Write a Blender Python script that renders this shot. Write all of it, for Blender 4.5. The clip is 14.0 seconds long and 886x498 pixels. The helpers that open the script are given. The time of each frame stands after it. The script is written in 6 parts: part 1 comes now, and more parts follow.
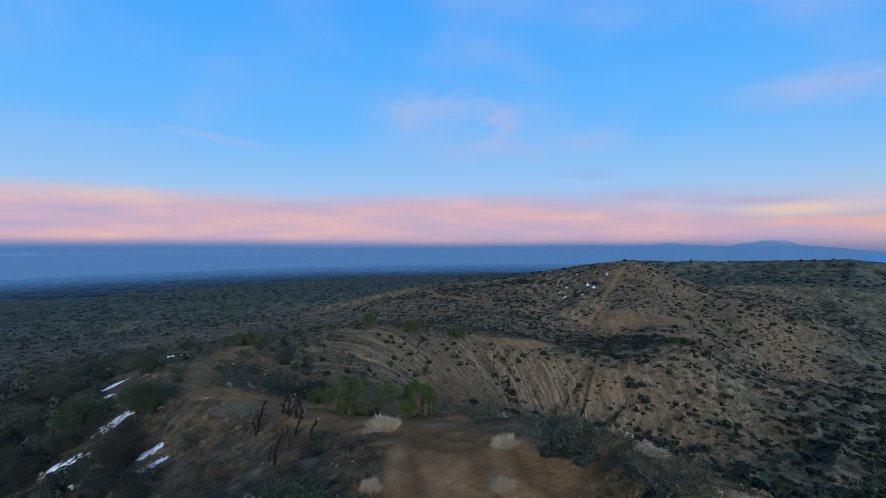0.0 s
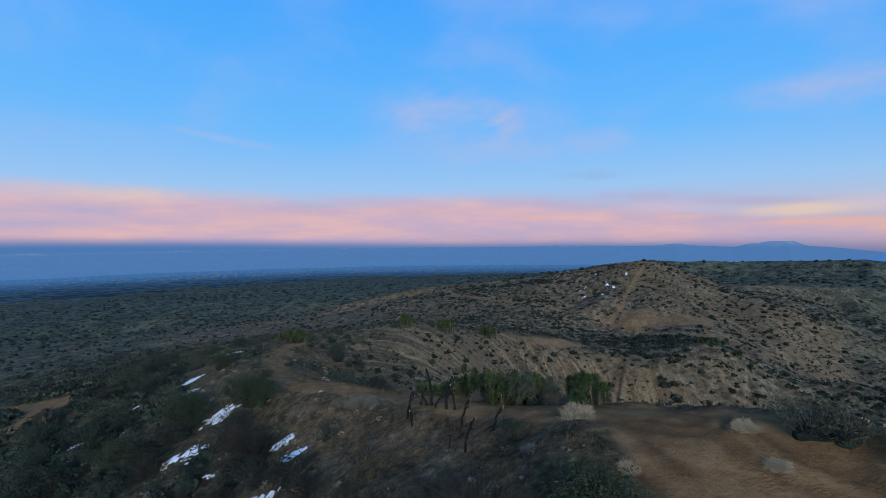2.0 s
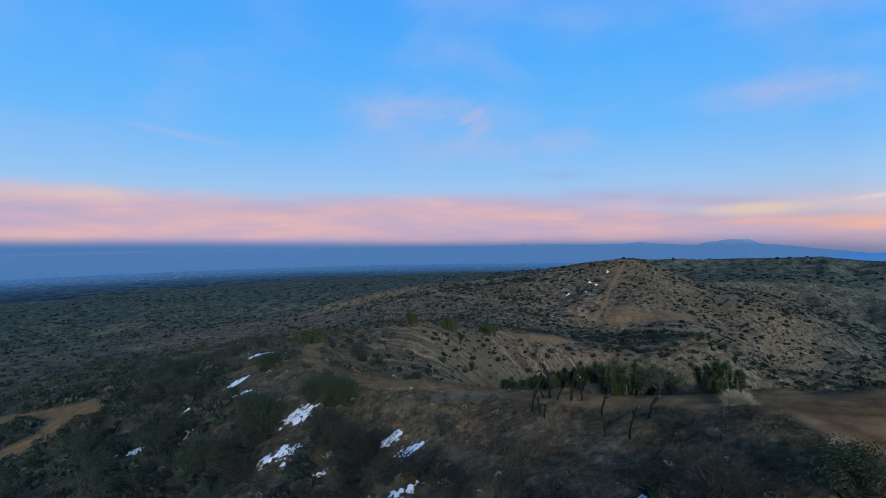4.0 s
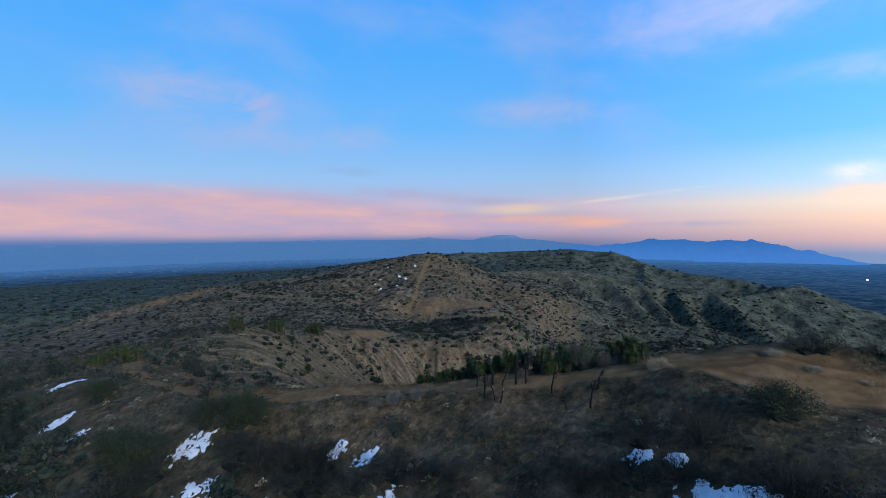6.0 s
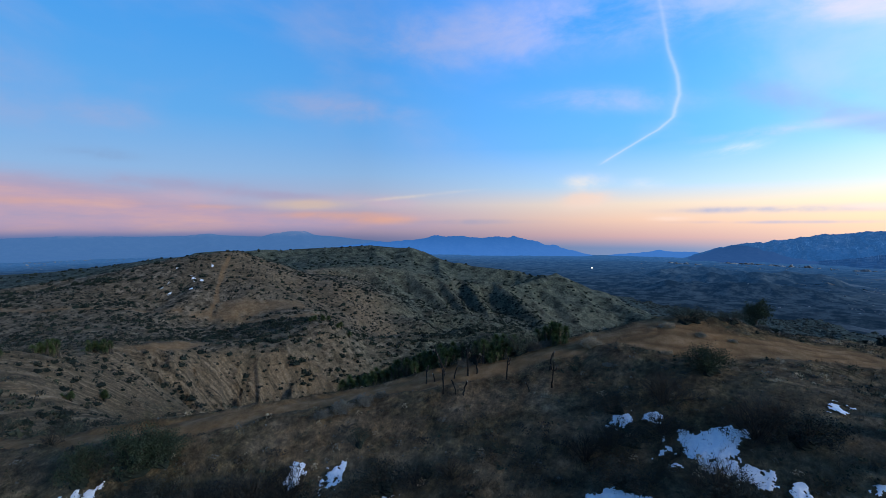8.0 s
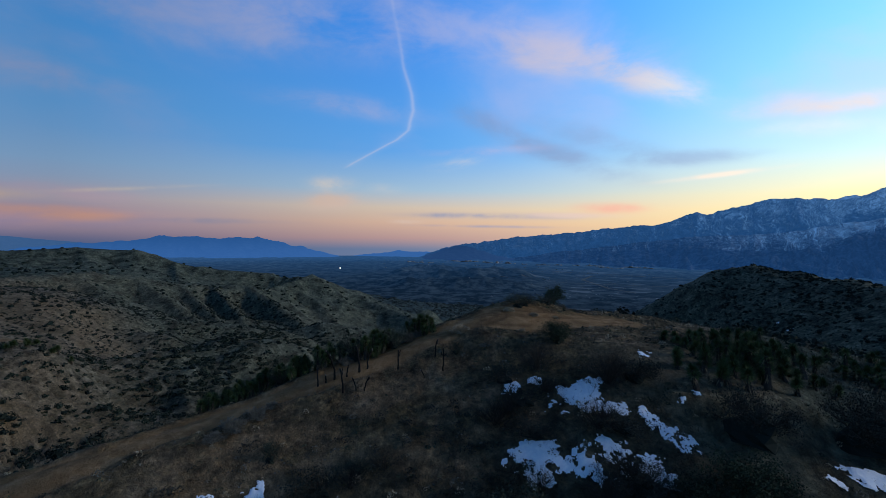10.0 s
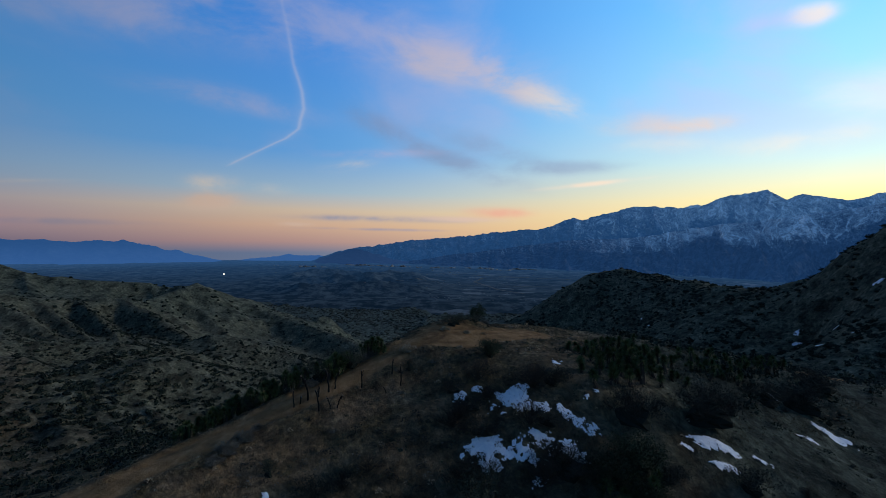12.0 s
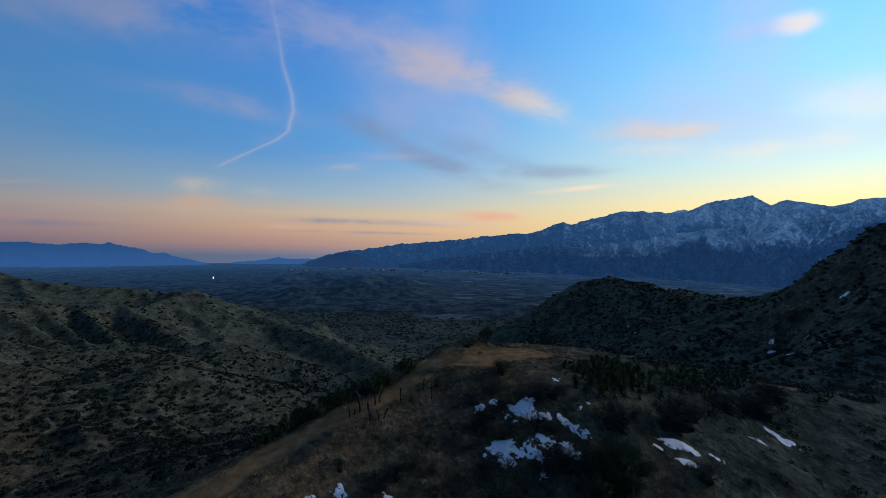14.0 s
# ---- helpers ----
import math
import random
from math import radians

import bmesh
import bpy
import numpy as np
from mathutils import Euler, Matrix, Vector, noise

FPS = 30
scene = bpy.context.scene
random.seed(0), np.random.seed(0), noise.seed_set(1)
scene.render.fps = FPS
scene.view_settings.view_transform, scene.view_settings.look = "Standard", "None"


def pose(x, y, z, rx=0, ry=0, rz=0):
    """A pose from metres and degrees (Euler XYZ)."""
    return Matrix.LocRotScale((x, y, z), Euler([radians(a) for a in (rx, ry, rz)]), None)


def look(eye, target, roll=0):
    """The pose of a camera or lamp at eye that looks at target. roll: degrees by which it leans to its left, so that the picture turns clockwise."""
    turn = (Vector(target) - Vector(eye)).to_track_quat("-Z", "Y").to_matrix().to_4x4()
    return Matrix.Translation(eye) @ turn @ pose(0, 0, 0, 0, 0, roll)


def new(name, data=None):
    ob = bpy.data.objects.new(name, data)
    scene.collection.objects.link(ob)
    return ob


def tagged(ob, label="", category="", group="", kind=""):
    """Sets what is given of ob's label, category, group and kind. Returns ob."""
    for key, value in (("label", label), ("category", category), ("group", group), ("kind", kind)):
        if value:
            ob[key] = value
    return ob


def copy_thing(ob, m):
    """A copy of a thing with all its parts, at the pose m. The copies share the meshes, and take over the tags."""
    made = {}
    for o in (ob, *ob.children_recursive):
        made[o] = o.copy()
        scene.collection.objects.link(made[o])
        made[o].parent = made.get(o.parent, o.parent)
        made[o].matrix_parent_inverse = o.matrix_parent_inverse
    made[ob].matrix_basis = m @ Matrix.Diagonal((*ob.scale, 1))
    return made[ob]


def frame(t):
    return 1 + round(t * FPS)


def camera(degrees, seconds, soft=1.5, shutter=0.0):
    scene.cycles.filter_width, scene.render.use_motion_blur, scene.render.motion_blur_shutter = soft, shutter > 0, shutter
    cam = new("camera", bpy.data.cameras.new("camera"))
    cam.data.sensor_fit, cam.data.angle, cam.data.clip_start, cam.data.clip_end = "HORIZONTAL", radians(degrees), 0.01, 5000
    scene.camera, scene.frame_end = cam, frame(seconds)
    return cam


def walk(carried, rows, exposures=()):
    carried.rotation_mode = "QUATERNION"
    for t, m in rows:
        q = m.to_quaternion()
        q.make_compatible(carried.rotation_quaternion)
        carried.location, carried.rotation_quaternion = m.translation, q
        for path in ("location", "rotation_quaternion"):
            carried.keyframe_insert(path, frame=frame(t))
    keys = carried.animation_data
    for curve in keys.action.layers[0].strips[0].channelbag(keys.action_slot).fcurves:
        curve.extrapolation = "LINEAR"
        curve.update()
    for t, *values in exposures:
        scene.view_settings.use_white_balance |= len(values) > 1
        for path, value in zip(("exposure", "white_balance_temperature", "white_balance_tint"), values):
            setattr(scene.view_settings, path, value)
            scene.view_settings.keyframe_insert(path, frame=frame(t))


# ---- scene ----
cam = camera(86.3, 14.0, soft=0.7)
METRES, EYE, TILT, LEAN, TURN = 50.0, 6.0, 0.0, 0.0, 0.0
ROWS = [
    (0.0, 0.0, 0.0, 0.0, -0.02, -1.38, 0.68),
    (0.5, -0.0243, 0.0003, -0.0014, 0.2, -1.4, 0.64),
    (1.0, -0.0546, -0.0001, -0.0035, 0.25, -1.32, 0.6),
    (1.5, -0.0871, -0.0033, -0.0051, 0.35, -1.27, 0.62),
    (2.0, -0.1204, -0.0068, -0.0044, 0.49, -1.32, 0.66),
    (4.5, -0.2927, -0.018, -0.0014, -6.75, -1.61, 0.91),
    (5.0, -0.3301, -0.0124, 0.0007, -13.33, -1.85, 0.87),
    (5.5, -0.3643, -0.0018, 0.0024, -20.61, -2.1, 0.75),
    (6.0, -0.3983, 0.0135, 0.0046, -27.79, -2.31, 0.62),
    (6.5, -0.4312, 0.0327, 0.0059, -34.62, -2.54, 0.52),
    (7.0, -0.4615, 0.0542, 0.0068, -40.77, -2.69, 0.35),
    (9.5, -0.5734, 0.2178, 0.0028, -72.71, -2.75, -0.58),
    (10.0, -0.5916, 0.2396, 0.0031, -82.52, -2.52, -0.92),
    (10.5, -0.6163, 0.2601, 0.0051, -93.73, -2.28, -1.21),
    (11.0, -0.6357, 0.2768, 0.0148, -94.56, -2.21, -1.22),
    (11.5, -0.6607, 0.2912, 0.0297, -94.94, -2.04, -1.2),
    (12.0, -0.6909, 0.3057, 0.0448, -95.29, -1.91, -1.18),
    (12.5, -0.7242, 0.3215, 0.0608, -95.61, -1.8, -1.2),
    (13.0, -0.7564, 0.3377, 0.076, -95.9, -1.69, -1.23),
    (13.5, -0.7911, 0.354, 0.0904, -96.22, -1.58, -1.34),
    (14.0, -0.828, 0.371, 0.1058, -96.51, -1.47, -1.4),
]
walk(cam, [(t, pose(0, 0, EYE, TILT, LEAN, TURN) @ pose(METRES * x, METRES * y, METRES * z, 90 + pitch, roll, yaw)) for t, x, y, z, yaw, pitch, roll in ROWS],
     exposures=[(0, -0.04, 6300, 8), (2, -0.04, 6300, 8), (5, -0.06, 6280, 8), (6, -0.06, 6200, 9), (7, -0.1, 6150, 10), (9.5, -0.76, 6100, 10), (10.5, -1.02, 6380, 10), (12, -1.12, 6560, 10), (14, -1.16, 6600, 10)])

# ---- sky, light ----
SUN_AZ = 174.0            # the glow behind the southern end of the snowy range, degrees clockwise from +y
world = bpy.data.worlds.new("dusk_sky")
scene.world = world
world.use_nodes = True


class Nodes:
    """Short hand for node trees."""

    def __init__(self, tree):
        self.tree, self.links = tree, tree.links
        tree.nodes.clear()

    def node(self, kind, **props):
        n = self.tree.nodes.new(kind)
        for k, v in props.items():
            if k == "data_type":
                n.data_type = v
            elif k == "operation":
                n.operation = v
            elif k == "blend_type":
                n.blend_type = v
            elif k == "noise_dimensions":
                n.noise_dimensions = v
            elif k == "interpolation_type":
                n.interpolation_type = v
            elif k == "feature":
                n.feature = v
            elif k == "attribute_name":
                n.attribute_name = v
        return n

    def put(self, socket, value):
        if isinstance(value, bpy.types.NodeSocket):
            self.links.new(value, socket)
        elif isinstance(value, (tuple, list)) and len(value) == 3 and socket.type == "RGBA":
            socket.default_value = (*value, 1)
        else:
            socket.default_value = value

    def math(self, op, a, b=0.0, c=0.0, clamp=False):
        n = self.node("ShaderNodeMath", operation=op)
        n.use_clamp = clamp
        for s, v in zip(n.inputs, (a, b, c)):
            self.put(s, v)
        return n.outputs[0]

    def mix(self, fac, a, b, blend="MIX"):
        n = self.node("ShaderNodeMix", data_type="RGBA", blend_type=blend)
        self.put(n.inputs[0], fac), self.put(n.inputs[6], a), self.put(n.inputs[7], b)
        return n.outputs[2]

    def mixf(self, fac, a, b):
        n = self.node("ShaderNodeMix", data_type="FLOAT")
        self.put(n.inputs[0], fac), self.put(n.inputs[2], a), self.put(n.inputs[3], b)
        return n.outputs[0]

    def step(self, v, lo, hi, a=0.0, b=1.0):
        n = self.node("ShaderNodeMapRange", interpolation_type="SMOOTHSTEP")
        for s, x in zip(n.inputs, (v, lo, hi, a, b)):
            self.put(s, x)
        return n.outputs[0]

    def xyz(self, x, y, z=0.0):
        n = self.node("ShaderNodeCombineXYZ")
        for s, v in zip(n.inputs, (x, y, z)):
            self.put(s, v)
        return n.outputs[0]

    def split(self, v):
        n = self.node("ShaderNodeSeparateXYZ")
        self.put(n.inputs[0], v)
        return n.outputs

    def noise(self, vec, scale, detail=4.0, rough=0.55, dist=0.0):
        n = self.node("ShaderNodeTexNoise")
        self.put(n.inputs["Vector"], vec)
        n.inputs["Scale"].default_value, n.inputs["Detail"].default_value = scale, detail
        n.inputs["Roughness"].default_value, n.inputs["Distortion"].default_value = rough, dist
        return n.outputs[0]

    def ramp(self, fac, stops):
        n = self.node("ShaderNodeValToRGB")
        self.put(n.inputs[0], fac)
        els = n.color_ramp.elements
        while len(els) < len(stops):
            els.new(0.5)
        for e, (p, c) in zip(els, stops):
            e.position, e.color = p, (*c, 1)
        return n.outputs[0]

    def gauss(self, v, mid, width):
        """A bell round mid."""
        d = self.math("DIVIDE", self.math("SUBTRACT", v, mid), width)
        return self.math("POWER", 2.718, self.math("MULTIPLY", self.math("MULTIPLY", d, d), -1.0))


def srgb(r, g, b):
    """Linear colour from 0 to 255 display values."""
    return tuple(((c / 255 + 0.055) / 1.055) ** 2.4 if c > 10 else c / 255 / 12.92 for c in (r, g, b))


w = Nodes(world.node_tree)
ray_dir = w.node("ShaderNodeTexCoord").outputs["Generated"]
dx, dy, dz = w.split(ray_dir)
elev = w.math("MULTIPLY", w.math("ARCSINE", dz), 57.2958)                 # degrees up
azim = w.math("MULTIPLY", w.math("ARCTAN2", dx, dy), 57.2958)            # degrees clockwise from +y
# colour by height, on the side away from the sun and on the sun's side
high = w.math("DIVIDE", w.math("ADD", elev, 5.0), 50.0, clamp=True)


def at_el(e):
    return (e + 5.0) / 50.0


EAST = w.ramp(high, [(at_el(-2.0), srgb(76, 112, 165)), (at_el(0.0), srgb(150, 150, 190)), (at_el(2.5), srgb(190, 190, 215)),
                     (at_el(6), srgb(160, 200, 242)), (at_el(12), srgb(114, 188, 252)), (at_el(20), srgb(90, 176, 253)),
                     (at_el(28), srgb(72, 164, 252)), (at_el(45), srgb(60, 140, 235))])
SOUTH = w.ramp(high, [(at_el(-2.6), srgb(118, 134, 166)), (at_el(-1.3), srgb(196, 160, 156)), (at_el(0.6), srgb(228, 190, 164)),
                      (at_el(2.4), srgb(226, 206, 184)), (at_el(4.5), srgb(174, 204, 226)), (at_el(9), srgb(106, 178, 246)),
                      (at_el(22), srgb(76, 154, 246)), (at_el(45), srgb(66, 128, 222))])
GLOW = w.ramp(high, [(at_el(0), srgb(250, 215, 140)), (at_el(4), srgb(252, 232, 165)), (at_el(8), srgb(208, 236, 228)),
                     (at_el(14), srgb(160, 220, 254)), (at_el(24), srgb(118, 198, 255)), (at_el(45), srgb(90, 150, 230))])
to_south = w.step(azim, 25.0, 80.0)
to_glow = w.step(azim, 74.0, 140.0)
clear = w.mix(to_glow, w.mix(to_south, EAST, SOUTH), GLOW)

# clouds: coordinates in degrees, drawn out sideways
flat = w.xyz(w.math("MULTIPLY", azim, 0.030), w.math("MULTIPLY", elev, 0.16), 0.0)
fine = w.xyz(w.math("MULTIPLY", azim, 0.10), w.math("MULTIPLY", elev, 0.21), 3.0)
wisps = w.noise(flat, 1.0, 6.0, 0.6, 0.6)
curls = w.noise(fine, 1.0, 7.0, 0.6, 0.3)


def cloud(az, el, half_az, half_el, density, lean=0.0):
    """How much a drifting cloud covers, as a soft ragged patch; lean: degrees up per degree to the right."""
    tilt = w.math("SUBTRACT", w.math("SUBTRACT", elev, el), w.math("MULTIPLY", w.math("SUBTRACT", azim, az), lean))
    a = w.math("DIVIDE", w.math("SUBTRACT", azim, az), half_az)
    e = w.math("DIVIDE", tilt, half_el)
    r2 = w.math("ADD", w.math("MULTIPLY", a, a), w.math("MULTIPLY", e, e))
    body = w.math("POWER", 2.718, w.math("MULTIPLY", r2, -1.0))
    ragged = w.math("MULTIPLY", body, w.math("ADD", w.math("MULTIPLY", curls, 3.2), -0.85))
    return w.step(ragged, 0.03, 1.15, 0.0, density)


sky = clear
# the long pink bank above the earth's shadow
edge_top = w.math("ADD", w.math("MULTIPLY", w.math("SUBTRACT", wisps, 0.5), 4.0), w.step(azim, 2.0, 44.0, 6.0, 2.9))
bank = w.math("MULTIPLY", w.step(elev, edge_top, w.math("SUBTRACT", edge_top, 2.6)), w.step(azim, 62.0, 34.0))
bank = w.math("MULTIPLY", bank, w.step(elev, -1.6, 0.6))
pinks = w.ramp(w.noise(flat, 2.2, 5.0, 0.6), [(0.30, srgb(184, 172, 202)), (0.50, srgb(212, 178, 194)), (0.64, srgb(232, 186, 184)), (0.8, srgb(246, 206, 190))])
sky = w.mix(w.math("MULTIPLY", bank, 0.9), sky, pinks)
# thin lavender veils high up, thicker to the south
veil_at = w.xyz(w.math("MULTIPLY", azim, 0.05), w.math("MULTIPLY", w.math("ADD", elev, w.math("MULTIPLY", azim, 0.06)), 0.085), 9.0)
veil = w.step(w.noise(veil_at, 1.0, 6.0, 0.52, 0.4), 0.42, 0.78)
veil = w.math("MULTIPLY", veil, w.math("MULTIPLY", w.step(elev, 5.0, 14.0), w.step(azim, -10.0, 75.0, 0.3, 0.55)))
sky = w.mix(veil, sky, srgb(184, 190, 230))
PINK, CORAL, MAUVE = srgb(222, 190, 204), srgb(244, 184, 160), srgb(186, 168, 196)
ROSE, PEACH, GREY, CREAM = srgb(186, 190, 226), srgb(232, 204, 186), srgb(142, 156, 190), srgb(244, 226, 206)
for az, el, ha, he, density, lean, tone in (
        (1, 14.5, 10, 3.4, 0.6, 0.0, ROSE), (5, 10.5, 9, 2.4, 0.45, -0.1, ROSE), (18, 10.7, 4.5, 1.6, 0.45, 0.0, ROSE), (7, 14, 3, 1.6, 0.5, 0.0, PINK),
        (16, 7.0, 4.0, 0.7, 0.4, 0.0, GREY), (-25, 11, 7, 0.5, 0.45, -0.15, ROSE), (38, 14, 8, 1.4, 0.4, 0.0, ROSE),
        (19, 4.3, 13, 1.0, 0.55, -0.015, MAUVE), (33, 3.4, 7, 0.6, 0.5, -0.03, MAUVE), (14, 2.3, 8, 0.45, 0.5, 0.0, CORAL), (-32, 4.8, 14, 1.1, 0.45, -0.02, PEACH), (-22, 2.6, 10, 0.5, 0.4, 0.0, CORAL), (-2, 3.2, 9, 0.5, 0.3, 0.0, CORAL), (27, 2.0, 4, 0.35, 0.6, 0.0, CORAL), (24, 3.1, 5, 0.9, 0.5, 0.0, PINK), (37, 2.4, 5.5, 0.7, 0.85, 0.02, PEACH), (40, 1.2, 7, 0.5, 0.75, 0.0, CORAL), (45.4, 0.6, 6, 0.55, 0.9, 0.0, CORAL),
        (44.6, 2.9, 6, 0.9, 0.5, -0.05, PINK), (50, 3.6, 7, 0.25, 0.6, 0.10, CREAM), (55, 21, 18, 3.6, 0.45, 0.02, ROSE), (41.9, 13, 9, 1.4, 0.4, 0.0, ROSE),
        (67.4, 22.2, 16, 3.6, 0.38, 0.02, ROSE), (82, 22, 13, 4.0, 0.42, -0.12, ROSE), (71.3, 13.8, 11, 1.4, 0.5, -0.08, ROSE),
        (93.9, 19.8, 6, 2.4, 0.5, -0.2, PEACH), (102.1, 17.8, 8, 2.2, 0.55, -0.38, PEACH), (107.9, 15.4, 4.5, 1.6, 0.5, -0.35, CREAM), (97, 21, 12, 3.5, 0.4, -0.3, ROSE),
        (88.8, 11.7, 6, 1.6, 0.5, -0.45, GREY), (97.4, 8.2, 8, 1.5, 0.6, -0.3, GREY), (108.7, 7.9, 9, 0.9, 0.5, 0.02, GREY), (100, 10.5, 8, 1.4, 0.4, -0.3, GREY),
        (117, 12.4, 5, 1.2, 0.45, 0.05, PEACH), (123, 11.8, 4.5, 0.9, 0.75, 0.05, PEACH),
        (120, 10, 5, 1.0, 0.35, 0.0, CREAM), (132.4, 20.6, 2.0, 0.95, 0.8, 0.0, CREAM), (129.5, 20.5, 4.0, 1.0, 0.5, 0.0, ROSE),
        (69.4, 5.0, 2.6, 1.0, 0.9, 0.0, CREAM), (69.5, 2.9, 3.8, 1.1, 1.0, 0.05, PEACH), (75.4, 4.6, 2.6, 0.7, 0.35, 0.0, CREAM),
        (86.8, 9.2, 7, 0.6, 0.8, 0.05, ROSE), (83.8, 7.6, 3.2, 0.8, 1.0, 0.14, CREAM), (88.4, 1.55, 10, 0.42, 0.95, 0.0, GREY),
        (96.3, 1.7, 7, 0.4, 0.9, 0.0, PEACH), (78.1, 0.7, 2.4, 0.3, 0.7, 0.0, PEACH), (88, 0.3, 9, 0.2, 0.6, 0.0, GREY), (103, 2.6, 5, 0.7, 0.9, 0.0, CORAL),
        (55, 0.4, 9, 0.4, 0.5, 0.0, GREY), (132, 9.5, 7, 1.2, 0.45, 0.05, CREAM),
        (138, 13, 6, 2.5, 0.35, 0.0, CREAM), (112.7, 6.0, 6, 0.3, 1.0, 0.10, CREAM)):
    sky = w.mix(cloud(az, el, ha, he, density, lean), sky, tone)
# the blue haze under the earth's shadow hides the farthest land to the north-west
haze_top = w.step(azim, -48.0, 14.0, 0.2, -1.15)
sky = w.mix(w.math("MULTIPLY", w.step(w.math("SUBTRACT", elev, haze_top), 0.75, -0.8), w.step(azim, 34.0, 18.0)), sky, srgb(80, 122, 178))
# the bent contrail: its azimuth by height
CONTRAIL = [(6.7, 70.6), (7.5, 71.7), (8.8, 74.0), (10.3, 76.7), (11.5, 78.1), (13.8, 78.8), (15.6, 78.5), (18.3, 77.6), (21.8, 76.9), (25.1, 76.0), (30.0, 75.0)]
bend = w.ramp(w.math("DIVIDE", elev, 30.0, clamp=True), [(e / 30.0, ((a - 65) / 20.0,) * 3) for e, a in CONTRAIL])
bend = w.math("ADD", w.math("MULTIPLY", bend, 20.0), 65.0)
wavy = w.math("ADD", bend, w.math("MULTIPLY", w.math("SUBTRACT", curls, 0.5), 0.8))
core = w.math("ADD", w.math("MULTIPLY", w.gauss(azim, wavy, 0.22), 0.34), w.math("MULTIPLY", w.gauss(azim, wavy, 0.7), 0.09))
core = w.math("MULTIPLY", core, w.math("MULTIPLY", w.step(elev, 6.6, 7.4), w.step(elev, 24.0, 14.0, 0.3, 0.8)), clamp=True)
sky = w.mix(core, sky, srgb(226, 222, 236))
# the rest of the heaven, behind the camera and overhead, is the real dusk sky
heaven = w.node("ShaderNodeTexSky")
heaven.sky_type, heaven.sun_disc = "NISHITA", False
heaven.sun_elevation, heaven.sun_rotation = radians(1.5), radians(SUN_AZ)
overhead = w.mix(1.0, heaven.outputs[0], (0.12, 0.12, 0.12), "MULTIPLY")
sky = w.mix(w.step(elev, 32.0, 60.0, 0.0, 0.9), sky, overhead)
# towards the sun, past the end of the snowy range, the evening sky is far brighter
toward = w.math("ADD", w.math("MULTIPLY", dx, math.sin(radians(SUN_AZ))), w.math("MULTIPLY", dy, math.cos(radians(SUN_AZ))))
flare = w.math("MULTIPLY", w.step(toward, 0.985, 0.999), w.step(elev, 55.0, 12.0))
sky = w.mix(flare, sky, w.mix(1.0, sky, (1.8, 1.6, 1.4), "MULTIPLY"))
# the sunset side is brighter than the east
sky = w.mix(1.0, sky, w.ramp(w.math("DIVIDE", w.math("ADD", azim, 0.0), 180.0, clamp=True), [(0.24, (1, 1, 1)), (0.42, (1.55, 1.55, 1.55)), (0.58, (2.05, 2.05, 2.05)), (0.75, (2.7, 2.7, 2.7))]), "MULTIPLY")
back = w.node("ShaderNodeBackground")
w.put(back.inputs[0], sky)
back.inputs[1].default_value = 1.0
w.links.new(back.outputs[0], w.node("ShaderNodeOutputWorld").inputs[0])

# what is left of the sun: a wide, weak glow over the snowy range
lamp = bpy.data.lights.new("sun", "SUN")
lamp.energy, lamp.angle, lamp.color = 2.6, radians(15), (1.0, 0.93, 0.85)
sun = new("sun", lamp)
far_sun = Vector((math.sin(radians(SUN_AZ)), math.cos(radians(SUN_AZ)), math.tan(radians(18)))) * 100
sun.matrix_world = look(far_sun, (0, 0, 0))

# ---- materials ----
def material(name):
    m = bpy.data.materials.new(name)
    m.use_nodes = True
    n = Nodes(m.node_tree)
    bsdf = n.node("ShaderNodeBsdfPrincipled")
    n.links.new(bsdf.outputs[0], n.node("ShaderNodeOutputMaterial").inputs[0])
    bsdf.inputs["Specular IOR Level"].default_value = 0.2
    bsdf.inputs["Roughness"].default_value = 0.9
    return m, n, bsdf


def bump(n, bsdf, h, dist=0.02, strength=0.6):
    b = n.node("ShaderNodeBump")
    b.inputs["Strength"].default_value, b.inputs["Distance"].default_value = strength, dist
    n.put(b.inputs["Height"], h)
    n.put(bsdf.inputs["Normal"], b.outputs[0])


def here(n):
    return n.node("ShaderNodeNewGeometry").outputs["Position"]


SOIL, n, b = material("dry_soil")
b.inputs["Specular IOR Level"].default_value, b.inputs["Roughness"].default_value = 0.04, 1.0
pos = here(n)
bare_attr = n.node("ShaderNodeAttribute", attribute_name="bare").outputs["Fac"]
coarse, medium, grain = n.noise(pos, 0.12, 5), n.noise(pos, 0.55, 8, 0.74), n.noise(pos, 9.0, 5, 0.7)
wild = n.ramp(medium, [(0.34, (0.036, 0.024, 0.012)), (0.46, (0.098, 0.070, 0.042)), (0.56, (0.160, 0.117, 0.072)), (0.72, (0.255, 0.195, 0.128))])
grassy = n.ramp(n.noise(pos, 3.0, 6, 0.7), [(0.36, (0.036, 0.030, 0.017)), (0.54, (0.12, 0.094, 0.05)), (0.7, (0.23, 0.175, 0.095))])
wild = n.mix(n.step(n.noise(pos, 0.33, 6, 0.7), 0.46, 0.56), wild, grassy)
wild = n.mix(n.step(n.noise(pos, 0.8, 7, 0.75, 0.5), 0.52, 0.62, 0.0, 0.75), wild, (0.058, 0.054, 0.036))
wild = n.mix(n.step(n.noise(pos, 0.23, 6, 0.7, 0.5), 0.57, 0.68, 0.0, 0.7), wild, (0.22, 0.148, 0.082))
